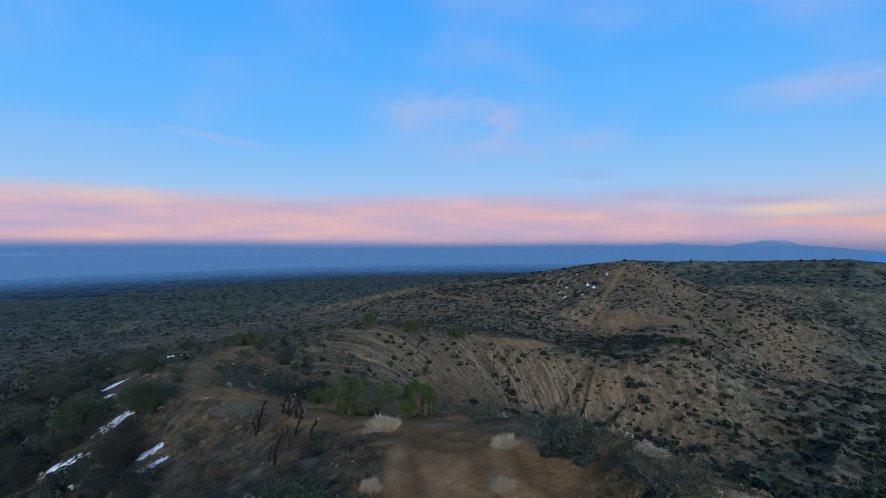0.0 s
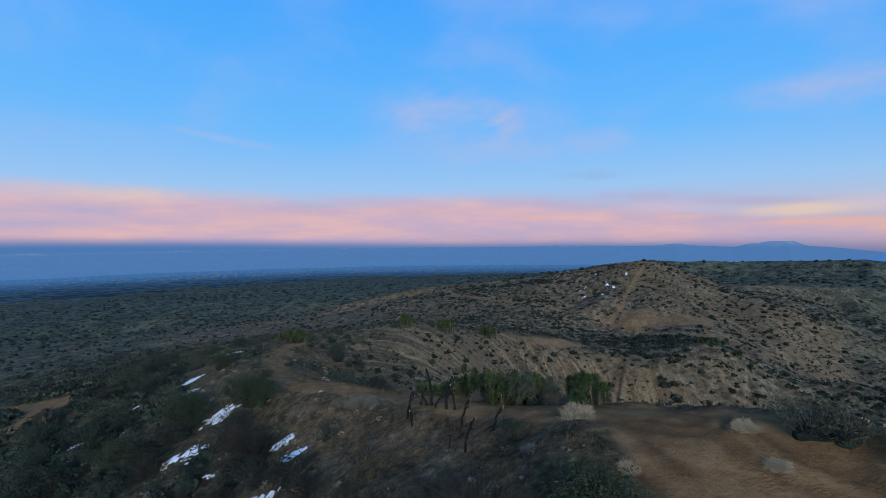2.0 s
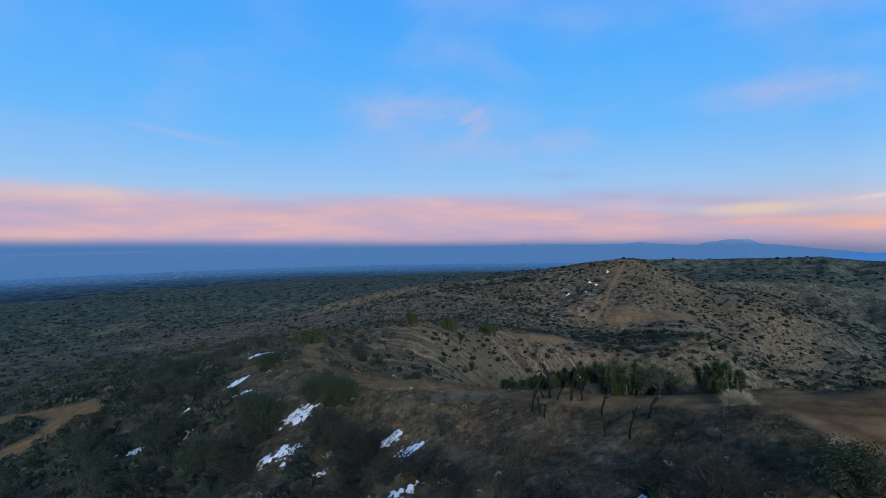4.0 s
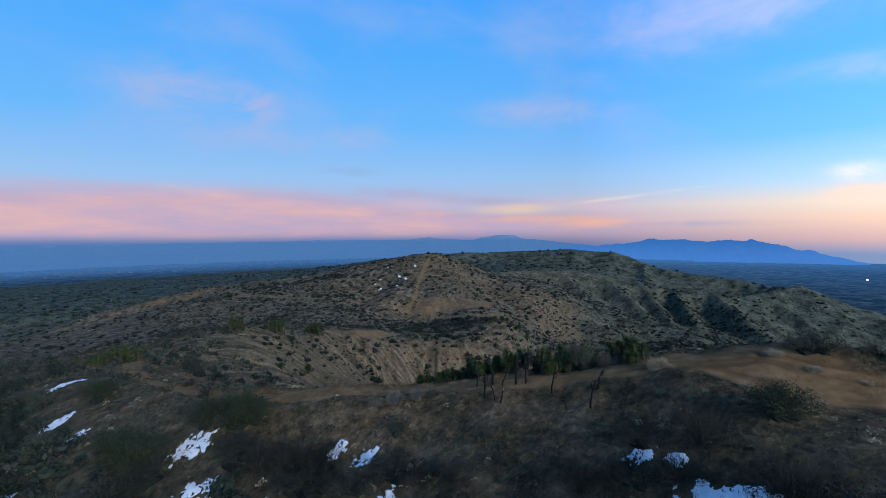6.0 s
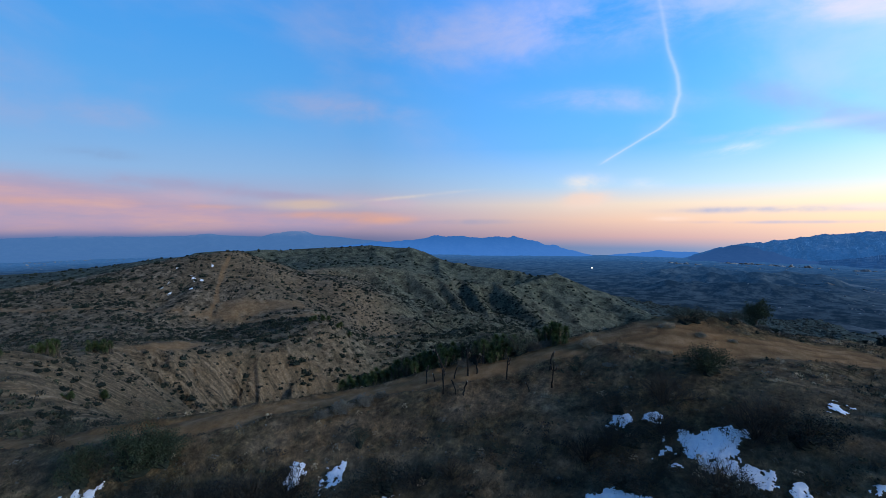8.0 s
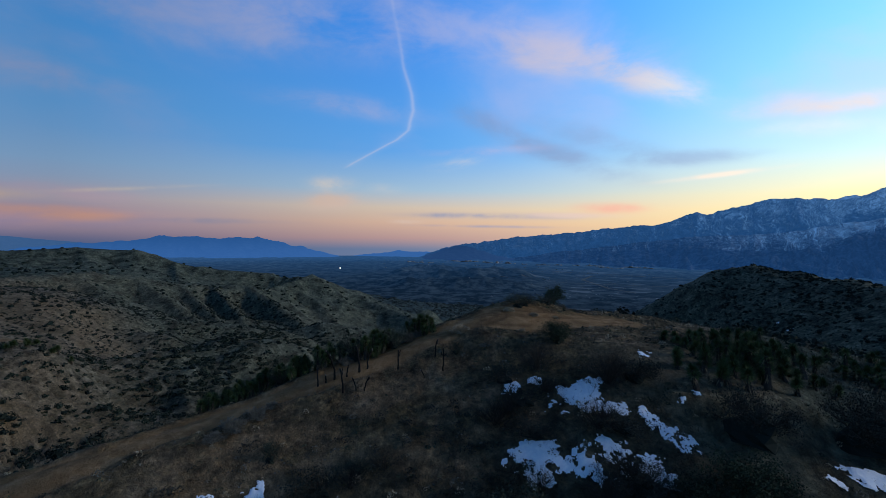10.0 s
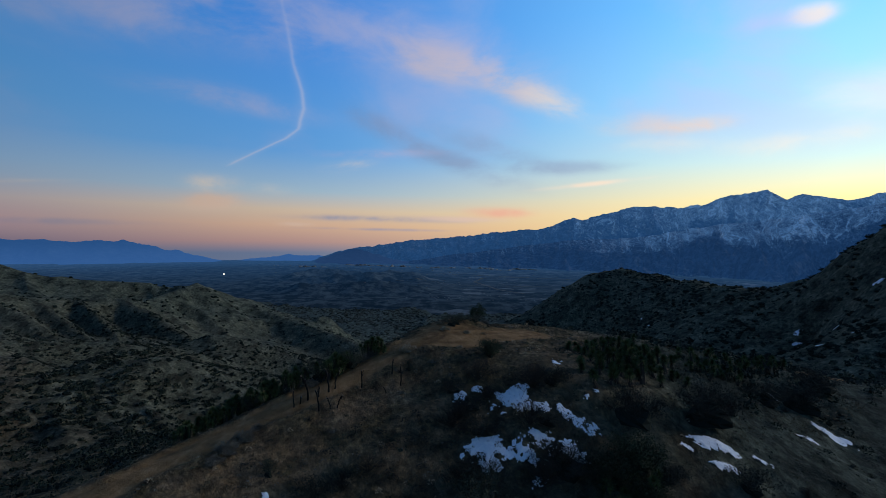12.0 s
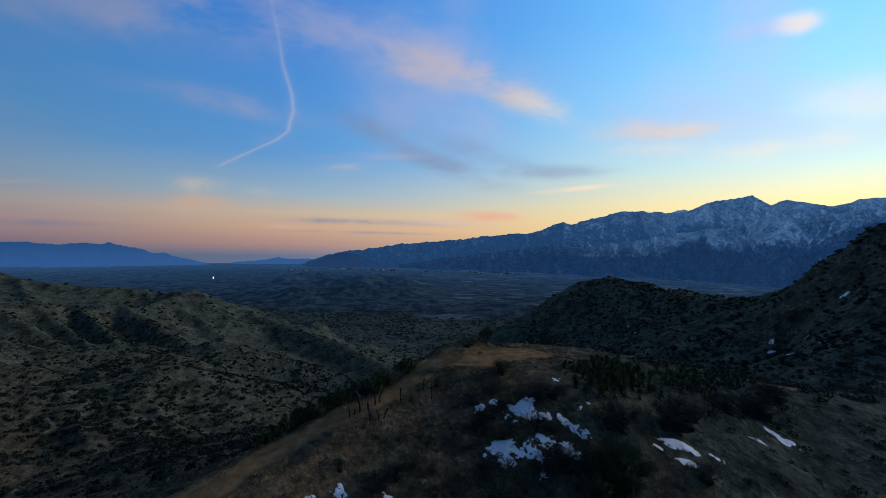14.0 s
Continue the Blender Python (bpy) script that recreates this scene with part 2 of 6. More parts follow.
dirt = n.ramp(n.noise(pos, 1.1, 8, 0.68), [(0.30, (0.150, 0.085, 0.038)), (0.5, (0.245, 0.141, 0.065)), (0.70, (0.345, 0.21, 0.108))])
rut_attr = n.node("ShaderNodeAttribute", attribute_name="rut").outputs["Fac"]
dirt = n.mix(n.math("MULTIPLY", rut_attr, 0.6), dirt, (0.085, 0.048, 0.024))
cover_attr = n.node("ShaderNodeAttribute", attribute_name="cover").outputs["Fac"]
scrub = n.ramp(n.noise(pos, 0.45, 7, 0.7), [(0.34, (0.024, 0.020, 0.014)), (0.45, (0.074, 0.060, 0.041)), (0.55, (0.150, 0.118, 0.080)), (0.67, (0.25, 0.196, 0.136))])
wild = n.mix(1.0, wild, (0.96, 0.91, 0.85), "MULTIPLY")
tufts = n.ramp(n.noise(pos, 1.9, 7, 0.72), [(0.36, (0.34, 0.34, 0.36)), (0.5, (0.95, 0.95, 0.95)), (0.64, (1.7, 1.62, 1.5))])
wild = n.mix(1.0, wild, tufts, "MULTIPLY")
wild = n.mix(n.math("MULTIPLY", cover_attr, n.step(n.noise(pos, 0.05, 5, 0.6), 0.3, 0.6, 0.55, 1.0)), wild, scrub)
# grey-green scrub taking over with distance, also standing in for blue haze
sage_haze_attr = n.node("ShaderNodeAttribute", attribute_name="sage").outputs["Fac"]
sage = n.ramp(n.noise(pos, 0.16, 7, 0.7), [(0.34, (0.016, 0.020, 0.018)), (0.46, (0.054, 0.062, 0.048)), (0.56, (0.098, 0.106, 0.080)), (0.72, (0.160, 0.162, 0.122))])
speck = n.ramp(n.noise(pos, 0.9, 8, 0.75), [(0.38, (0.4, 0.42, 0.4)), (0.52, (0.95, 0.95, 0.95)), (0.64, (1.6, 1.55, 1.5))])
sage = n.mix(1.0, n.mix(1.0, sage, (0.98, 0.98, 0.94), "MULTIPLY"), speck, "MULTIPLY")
wild = n.mix(n.math("MINIMUM", sage_haze_attr, 1.0), wild, sage)
# farthest ground: a blue cast for haze, multiplied into its colour
haze_fac = n.math("SUBTRACT", sage_haze_attr, 1.0, clamp=True)
wild = n.mix(haze_fac, wild, n.mix(1.0, sage, (0.72, 0.84, 1.0), "MULTIPLY"))
wx, wy, _ = n.split(pos)
ox, oy = n.math("SUBTRACT", wx, 12.0), n.math("SUBTRACT", wy, 74.0)
reach = n.math("SQRT", n.math("ADD", n.math("MULTIPLY", ox, ox), n.math("MULTIPLY", oy, oy)))
across = n.math("ADD", n.math("MULTIPLY", n.math("ARCTAN2", ox, oy), 32.0), n.math("MULTIPLY", reach, 0.7))
streak = n.noise(n.xyz(n.math("MULTIPLY", across, 0.75), n.math("MULTIPLY", reach, 0.10), 0.0), 1.0, 6, 0.65, 0.4)
wall_attr = n.node("ShaderNodeAttribute", attribute_name="wall").outputs["Fac"]
slip = n.ramp(n.math("ADD", streak, n.math("MULTIPLY", n.math("SUBTRACT", n.noise(pos, 1.3, 7, 0.75), 0.5), 0.6)), [(0.30, (0.046, 0.038, 0.026)), (0.46, (0.110, 0.082, 0.050)), (0.58, (0.180, 0.130, 0.079)), (0.74, (0.255, 0.195, 0.128))])
wild = n.mix(wall_attr, wild, slip)
mottle = n.ramp(n.noise(pos, 2.3, 9, 0.78, 0.6), [(0.34, (0.42, 0.43, 0.45)), (0.47, (0.95, 0.95, 0.95)), (0.55, (1.25, 1.22, 1.18)), (0.68, (2.0, 1.92, 1.8))])
wild = n.mix(0.85, wild, mottle, "MULTIPLY")
col = n.mix(bare_attr, wild, dirt)
col = n.mix(n.step(grain, 0.58, 0.72, 0.0, 0.35), col, (0.24, 0.17, 0.1))
n.put(b.inputs["Base Color"], col)
bump(n, b, n.math("ADD", n.math("MULTIPLY", medium, 2.0), grain), 0.16, 0.9)


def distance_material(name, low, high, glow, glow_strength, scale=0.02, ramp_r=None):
    """Land so far off that the air before it shines: a plain backdrop, its haze put into emission."""
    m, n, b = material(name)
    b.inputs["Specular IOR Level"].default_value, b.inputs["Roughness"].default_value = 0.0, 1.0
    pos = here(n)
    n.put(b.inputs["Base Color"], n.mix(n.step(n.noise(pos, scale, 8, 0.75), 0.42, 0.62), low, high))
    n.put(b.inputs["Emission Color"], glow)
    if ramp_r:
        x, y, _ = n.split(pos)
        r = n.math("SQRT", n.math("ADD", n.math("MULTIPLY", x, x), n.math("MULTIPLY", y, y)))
        # the haze glow strengthens with distance
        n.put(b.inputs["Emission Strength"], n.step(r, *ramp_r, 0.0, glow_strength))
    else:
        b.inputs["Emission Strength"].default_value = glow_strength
        # haze gradient in the emission: lighter at the foot, darker at the crest
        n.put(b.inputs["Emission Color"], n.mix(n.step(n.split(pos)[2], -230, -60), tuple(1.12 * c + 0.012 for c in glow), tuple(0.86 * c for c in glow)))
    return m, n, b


PLAIN, n, b = distance_material("hazed_scrub_plain", (0.012, 0.017, 0.018), (0.070, 0.084, 0.084), srgb(58, 104, 158), 0.92, 0.035, (250, 3200))
pos = here(n)
px, py, _ = n.split(pos)
plots = n.node("ShaderNodeTexVoronoi", feature="F1", distance="CHEBYCHEV")
n.put(plots.inputs["Vector"], n.xyz(n.math("MULTIPLY", px, 0.045), n.math("MULTIPLY", n.math("ADD", py, n.math("MULTIPLY", px, 0.25)), 0.024), 0.0))
plots.inputs["Scale"].default_value = 1.0
plots.inputs["Randomness"].default_value = 0.7
shade = n.split(plots.outputs["Color"])[0]
field = n.ramp(shade, [(0.0, (0.012, 0.018, 0.018)), (0.5, (0.045, 0.056, 0.054)), (0.80, (0.09, 0.10, 0.098)), (0.95, (0.22, 0.225, 0.22))])
bearing = n.math("MULTIPLY", n.math("ARCTAN2", px, py), 57.2958)
tilled = n.math("MULTIPLY", n.step(bearing, 88, 98, 0.0, 1.0), n.step(n.noise(pos, 0.004, 4, 0.6), 0.40, 0.56))
dust = n.step(n.noise(n.xyz(n.math("MULTIPLY", px, 0.02), n.math("MULTIPLY", py, 0.006), 0.0), 1.0, 7, 0.75), 0.56, 0.68, 0.0, 0.8)
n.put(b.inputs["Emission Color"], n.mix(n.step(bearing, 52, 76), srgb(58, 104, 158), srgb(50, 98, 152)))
base = b.inputs["Base Color"].links[0].from_socket
ground_tint = n.mix(n.math("MULTIPLY", dust, n.step(bearing, 50, 75)), base, (0.10, 0.115, 0.11))
n.put(b.inputs["Base Color"], n.mix(n.math("MULTIPLY", tilled, 0.6), ground_tint, field))
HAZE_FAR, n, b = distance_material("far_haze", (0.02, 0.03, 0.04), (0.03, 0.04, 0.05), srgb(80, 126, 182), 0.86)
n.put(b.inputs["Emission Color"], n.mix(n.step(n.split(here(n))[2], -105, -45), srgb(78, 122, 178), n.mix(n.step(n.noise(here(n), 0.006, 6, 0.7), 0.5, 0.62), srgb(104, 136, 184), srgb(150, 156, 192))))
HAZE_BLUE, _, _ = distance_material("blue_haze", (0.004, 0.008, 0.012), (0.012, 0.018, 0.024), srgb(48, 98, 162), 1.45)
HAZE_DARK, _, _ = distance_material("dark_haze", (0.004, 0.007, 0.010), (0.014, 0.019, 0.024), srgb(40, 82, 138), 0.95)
def hazed_snowy_rock(name, glow, snow_glow, strength, rock=1.0):
    """Rock with thin snow, broken up by brush and boulders, where the mesh says that it lies. Both glow blue for haze.
    """
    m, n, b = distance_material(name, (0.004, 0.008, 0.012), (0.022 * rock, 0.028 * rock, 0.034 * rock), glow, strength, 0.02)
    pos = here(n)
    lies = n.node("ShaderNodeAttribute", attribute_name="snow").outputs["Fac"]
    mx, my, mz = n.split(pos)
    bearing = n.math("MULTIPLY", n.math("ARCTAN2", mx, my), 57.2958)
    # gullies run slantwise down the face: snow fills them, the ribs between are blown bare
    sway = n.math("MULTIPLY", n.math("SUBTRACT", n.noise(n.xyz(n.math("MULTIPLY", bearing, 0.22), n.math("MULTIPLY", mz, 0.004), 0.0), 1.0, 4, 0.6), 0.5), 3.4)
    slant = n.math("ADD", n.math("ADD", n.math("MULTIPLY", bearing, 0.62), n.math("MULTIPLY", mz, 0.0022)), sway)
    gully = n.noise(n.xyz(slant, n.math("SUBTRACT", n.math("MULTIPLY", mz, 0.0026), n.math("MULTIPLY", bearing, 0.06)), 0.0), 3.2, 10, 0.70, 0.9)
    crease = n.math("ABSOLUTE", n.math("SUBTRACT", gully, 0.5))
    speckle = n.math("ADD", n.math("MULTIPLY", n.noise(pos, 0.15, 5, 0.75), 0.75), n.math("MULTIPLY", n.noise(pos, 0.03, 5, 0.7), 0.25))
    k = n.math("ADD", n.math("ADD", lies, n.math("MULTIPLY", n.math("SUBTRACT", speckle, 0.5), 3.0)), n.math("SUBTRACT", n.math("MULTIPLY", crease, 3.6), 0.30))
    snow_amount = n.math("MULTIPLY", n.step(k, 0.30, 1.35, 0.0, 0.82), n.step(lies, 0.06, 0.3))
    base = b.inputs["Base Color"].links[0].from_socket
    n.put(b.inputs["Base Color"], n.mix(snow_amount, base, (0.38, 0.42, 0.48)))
    # shading of ribs and gullies put into the emission; snow gets extra glow
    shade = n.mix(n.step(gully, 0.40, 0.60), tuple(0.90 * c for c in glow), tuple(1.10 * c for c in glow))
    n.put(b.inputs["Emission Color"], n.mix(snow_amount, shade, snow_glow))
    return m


SNOWY = hazed_snowy_rock("hazed_snowy_rock", srgb(48, 98, 158), srgb(112, 164, 216), 0.86, 2.2)
SNOWY_FRONT = hazed_snowy_rock("hazed_snowy_foothill_rock", srgb(36, 76, 128), srgb(100, 152, 206), 0.9, 2.2)

SNOW, n, b = material("old_snow")
pos = here(n)
n.put(b.inputs["Base Color"], n.mix(n.step(n.noise(pos, 6, 5), 0.4, 0.7), (0.74, 0.77, 0.82), (0.86, 0.87, 0.88)))
b.inputs["Roughness"].default_value = 0.6
bump(n, b, n.noise(pos, 14, 4), 0.03, 0.5)


def leaf_material(name, dark, light, rough=0.75, scale=2.0):
    """Foliage that varies from plant to plant and from leaf to leaf."""
    m, n, b = material(name)
    pos = here(n)
    rnd = n.node("ShaderNodeObjectInfo").outputs["Random"]
    isl = n.node("ShaderNodeNewGeometry").outputs["Random Per Island"]
    k = n.math("ADD", n.math("MULTIPLY", isl, 0.5), n.math("ADD", n.math("MULTIPLY", n.noise(pos, scale, 3), 0.5), n.math("MULTIPLY", rnd, 0.35)))
    n.put(b.inputs["Base Color"], n.ramp(k, [(0.25, dark), (0.95, light)]))
    b.inputs["Roughness"].default_value = rough
    b.inputs["Specular IOR Level"].default_value = 0.04
    return m


SHRUB_GREEN = leaf_material("creosote_leaf", (0.010, 0.016, 0.012), (0.044, 0.056, 0.040))
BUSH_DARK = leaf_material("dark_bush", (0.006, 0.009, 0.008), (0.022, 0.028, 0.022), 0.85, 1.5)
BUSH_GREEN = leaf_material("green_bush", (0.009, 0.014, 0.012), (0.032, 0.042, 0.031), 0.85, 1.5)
SHRUB_SAGE = leaf_material("sage_leaf", (0.024, 0.028, 0.018), (0.085, 0.092, 0.06))
SHRUB_GREY = leaf_material("grey_twigs", (0.05, 0.048, 0.04), (0.18, 0.17, 0.14))
SHRUB_STRAW = leaf_material("straw_twigs", (0.15, 0.12, 0.078), (0.42, 0.345, 0.235))

# ---- the ground ----
def lattice(ix, iy, seed):
    h = (ix.astype(np.int64) * 374761393 + iy.astype(np.int64) * 668265263 + seed * 974634721) & 0x7FFFFFFF
    h = ((h ^ (h >> 13)) * 1274126177) & 0x7FFFFFFF
    return ((h ^ (h >> 16)) & 0xFFFF) / 65535.0


def value_noise(x, y, seed=0):
    """Smooth noise from -1 to 1, one bump a metre."""
    ix, iy = np.floor(x), np.floor(y)
    fx, fy = x - ix, y - iy
    fx, fy = fx * fx * fx * (fx * (6 * fx - 15) + 10), fy * fy * fy * (fy * (6 * fy - 15) + 10)
    a, b = lattice(ix, iy, seed), lattice(ix + 1, iy, seed)
    c, d = lattice(ix, iy + 1, seed), lattice(ix + 1, iy + 1, seed)
    return 2 * ((a + (b - a) * fx) * (1 - fy) + (c + (d - c) * fx) * fy) - 1


def fbm(x, y, seed=0, octaves=4, gain=0.5):
    total, amp = 0.0, 1.0
    for i in range(octaves):
        total = total + amp * value_noise(x, y, seed + i)
        x, y, amp = 1.93 * x - 0.61 * y + 7.3, 0.61 * x + 1.93 * y - 3.1, amp * gain
    return total


def ridged(x, y, seed=0, octaves=4, gain=0.5):
    """Sharp crests at 1, worn gullies near 0."""
    total, amp = 0.0, 1.0
    for i in range(octaves):
        n = 1 - np.abs(value_noise(x, y, seed + i))
        total, amp = total + amp * n * n, amp * gain
        x, y = 1.93 * x - 0.61 * y + 7.3, 0.61 * x + 1.93 * y - 3.1
    return total * (1 - gain)


# Crests and gullies by which the hills are shaped, each from end to end: x, y, z.
TRAIL = [(24, -6, -4.6), (15, 0, -1.9), (9, 5.5, -0.1), (5.5, 9.3, 0.75), (2.5, 12, 1.1), (-0.5, 14.6, 0.35), (-3, 16.8, -0.25), (-6, 20, -1.2), (-8.6, 24, -2.4), (-11.5, 26.3, -2.75), (-14.6, 28.4, -3.0),
         (-17.6, 32.9, -3.95), (-20, 37.5, -4.7), (-22.3, 43, -5.5), (-24.2, 49.5, -6.4), (-25.3, 57, -7.4), (-23, 66, -8.6)]
BRINK = [(-21.5, 51, -8.0), (-19, 44, -7.2), (-16, 38, -6.2), (-13.2, 33.2, -5.2), (-10.2, 29.8, -4.5), (-7, 27.6, -4.2), (-4.2, 24.6, -3.5), (-1.6, 21, -2.4), (0.8, 17.8, -1.2)]
RIM = [(-19, 72, -9.5), (-14.5, 79, -10.4), (-8.5, 88, -11.8), (0, 98.5, -14.6), (10, 107, -17.2), (19.5, 113, -19.6), (30, 118, -21.3), (44, 118, -21.9), (57, 110, -20.5)]
BOWL = [(-13, 56, -12.5), (-8, 67, -15.5), (-2.5, 78, -19.6), (6, 87, -22.6), (15, 95, -26), (28, 96, -30), (42, 92, -32), (55, 88, -34)]
WASH = [(-4, 50, -14), (8, 62, -20), (22, 72, -26), (40, 78, -31), (66, 78, -36), (92, 66, -43), (125, 52, -54), (170, 40, -66), (260, 26, -88), (400, 10, -106), (640, 0, -120)]
NEAR_EAST = [(9, 16, -4), (6, 24, -7), (22, 14, -8), (30, 30, -18), (40, 0, -14), (50, 50, -27), (70, 20, -32)]
SADDLE = [(30, 132, -23.5), (42, 140, -25.5), (50, 151, -27), (54, 166, -26), (52, 182, -23)]
PEAK = [(-75, 216, -30), (-40, 222, -25), (-4, 224, -17.5), (28, 216, -15), (50, 206, -11.5), (66, 198, -8), (78, 194, -7)]
PEAK_BACK = [(95, 225, -26), (70, 250, -33), (20, 262, -34), (-50, 270, -37)]
FLANK = [(64, 165, -18), (72, 148, -21), (82, 130, -27), (88, 119, -33), (92, 111, -38), (65, 95, -34.4), (110, 123, -41), (130, 113, -45), (58, 111, -20.8), (41, 105, -22.2)]
VALLEY_RIDGE = [(84, 95, -32), (100, 88, -30.5), (118, 94, -32.5), (128, 90, -35), (146, 78, -47)]
WEST = [(1.2, 9.3, 0.6), (7.6, 5.8, -0.15), (-5.6, 17, -1.15), (-4.7, 13.6, -0.75), (-12, 20, -3.9), (-17, 24.5, -5.0), (-21, 30.0, -5.3), (-26, 37, -5.9), (-10.8, 11, -3.4), (-7.7, 8.6, -1.6), (-4.9, 4.7, -0.3), (-9.7, -2.7, -3.5), (-18, 6, -6.8), (-26, 20, -8.2), (-32, 32, -8.8)]
WEST_LOW = [(-46, 43, -11), (-38, 62, -9.8), (-34, 78, -12.5), (-42, 22, -12), (-60, 60, -14.5), (-55, 100, -17), (-85, 80, -20), (-70, 20, -19), (-30, 110, -16.5), (-30, 140, -20), (-90, 140, -26)]
RIM_BACK = [(-5, 112, -16.5), (8, 130, -19.5), (25, 150, -22), (30, 170, -20.5), (0, 165, -21), (-20, 170, -23.5)]
SOUTH_RIDGE = [(4, -2, -0.9), (5, -11, -2.5), (8, -22, -4.4), (12, -36, -7.2), (20, -50, -11), (36, -76, -6), (56, -100, 5), (78, -118, 18), (100, -160, 8), (112, -142, -9), (150, -152, -24), (205, -160, -28)]
SOUTH_SLOPE = [(-2, -18, -6.6), (-6, -32, -9), (-24, -20, -12), (-30, -60, -14), (0, -70, -14)]
SOUTH_GULLY = [(30, -26, -12), (48, -40, -20), (75, -52, -28), (110, -40, -42), (160, -20, -62)]
KNOB = [(92, -113, 5.5), (104, -110, -5.5), (116, -110, -8.5), (138, -112, -8.6), (165, -116, -9.8), (195, -118, -9.6), (214, -117, -10.6), (227, -95, -12.5), (232, -74, -25), (236, -48, -42), (242, -20, -62)]
KNOB_FOOT = [(80, -92, -18), (120, -85, -24), (160, -82, -32), (200, -60, -46), (260, -140, -50)]
HOLLOWS = [(128, 190, -31), (142, 178, -33), (152, 160, -36), (168, 146, -41), (186, 124, -46), (206, 112, -50), (240, 118, -55), (262, 140, -52), (290, 130, -58), (250, 70, -64), (225, 55, -62), (290, 40, -74)]
BEHIND = [(150, 242, -31), (190, 238, -33), (230, 222, -37), (262, 205, -40), (296, 190, -44)]
SHELF = [(130, 290, -27), (171, 270, -23.6), (201, 265, -22.8), (226, 249, -25), (262, 244, -30)]
MESA = [(330, 275, -32), (275, 330, -13.5), (250, 400, -17.5), (205, 470, -24), (150, 520, -31), (80, 560, -38), (190, 385, -17), (120, 410, -22), (360, 300, -52), (400, 200, -78), (380, 130, -76), (340, 60, -80)]
MESA_FOOT = [(140, 340, -24), (190, 330, -23), (235, 300, -22), (262, 276, -24)]
OUTER = [(-140, 60, -28), (-200, 200, -40), (-80, 330, -40), (-260, 420, -52), (0, 330, -36), (60, 400, -36), (-500, 200, -62), (-550, 600, -72), (0, 640, -50), (200, 700, -48), (420, 520, -55), (600, 420, -85), (700, 200, -122), (560, 90, -116), (760, -60, -126), (420, -120, -110), (520, -330, -118), (300, -260, -60), (-200, -150, -30), (-500, -400, -50), (100, -420, -30), (-100, -300, -20), (140, -220, -10), (760, -700, -110), (760, 760, -90), (-760, 760, -82), (-760, -760, -70), (100, -760, -60)]
SHAPE = np.array(TRAIL + BRINK + RIM + BOWL + WASH + NEAR_EAST + SADDLE + PEAK + PEAK_BACK + FLANK + VALLEY_RIDGE + WEST + WEST_LOW + RIM_BACK + SOUTH_RIDGE + SOUTH_SLOPE
                 + SOUTH_GULLY + KNOB + KNOB_FOOT + HOLLOWS + BEHIND + SHELF + MESA + MESA_FOOT + OUTER, float)
SOFT = 3.0


def basis(x, y):
    d2 = (x[:, None] - SHAPE[None, :, 0]) ** 2 + (y[:, None] - SHAPE[None, :, 1]) ** 2
    return np.sqrt(d2 + SOFT * SOFT)


SOLVED = np.linalg.solve(basis(SHAPE[:, 0], SHAPE[:, 1]) - 0.08 * np.eye(len(SHAPE)), SHAPE[:, 2] + 40.0)


def to_line(x, y, line):
    """The distance from each place to a line of places."""
    best = np.full(x.shape, 1e9)
    for (ax, ay, *_), (bx, by, *_) in zip(line, line[1:]):
        ux, uy = bx - ax, by - ay
        s = np.clip(((x - ax) * ux + (y - ay) * uy) / (ux * ux + uy * uy), 0, 1)
        best = np.minimum(best, np.hypot(x - ax - s * ux, y - ay - s * uy))
    return best


def smooth(v, lo, hi):
    s = np.clip((v - lo) / (hi - lo), 0, 1)
    return s * s * (3 - 2 * s)


# the dirt tracks: line, half width
TRACKS = [
    ([(0.6, 13.0), (-0.5, 14.6), (-3, 16.8), (-6, 20), (-8.6, 24), (-11.5, 26.3), (-14.6, 28.4), (-17.6, 32.9), (-20, 37.5), (-22.3, 43), (-24.4, 49.5), (-25.8, 57), (-26.4, 64), (-27, 70)], 1.1, 1.0),
    ([(-0.2, 14.0), (0.0, 11.5), (0.4, 9.5), (1.6, 7.4), (3.4, 5.4), (5.4, 3.6)], 1.6, 1.0),
    ([(10, -26), (12, -32), (14, -40), (22, -48)], 1.2, 1.0),
    ([(-40, 236), (-14, 229), (-2, 199), (12, 184), (26, 177), (38, 175), (44.5, 167), (49.5, 162), (55.5, 153), (60, 142), (66, 137), (74, 134)], 1.25, 0.5),
    ([(50, 162), (55.5, 167), (60, 175), (66.5, 184.5), (73, 191.5)], 0.9, 0.65),
    ([(57, 160), (64, 153), (72, 147)], 4.5, 0.42),
    ([(-60, 20), (-48, 34), (-45, 44), (-50, 52), (-62, 55)], 2.6, 1.0),
]


def trail_mask(x, y):
    m = np.zeros(x.shape)
    wob = 0.35 * fbm(x / 2.5, y / 2.5, 91, 3)
    for line, half, worn in TRACKS:
        d = to_line(x, y, line) + wob
        m = np.maximum(m, worn * (1 - smooth(d, half * 0.75, half * 1.15)))
    # the bare flat on top of the knoll
    d = np.hypot(x - 1.0, y - 11.2) + wob
    m = np.maximum(m, 1 - smooth(d, 2.0, 2.9))
    # raw earth where the rim has slipped
    d = np.hypot((x - 19) / 11.0, (y - 114.5 - 0.5 * (x - 19)) / 3.4) + 0.4 * wob
    return np.maximum(m, 0.8 * (1 - smooth(d, 0.6, 1.2)))


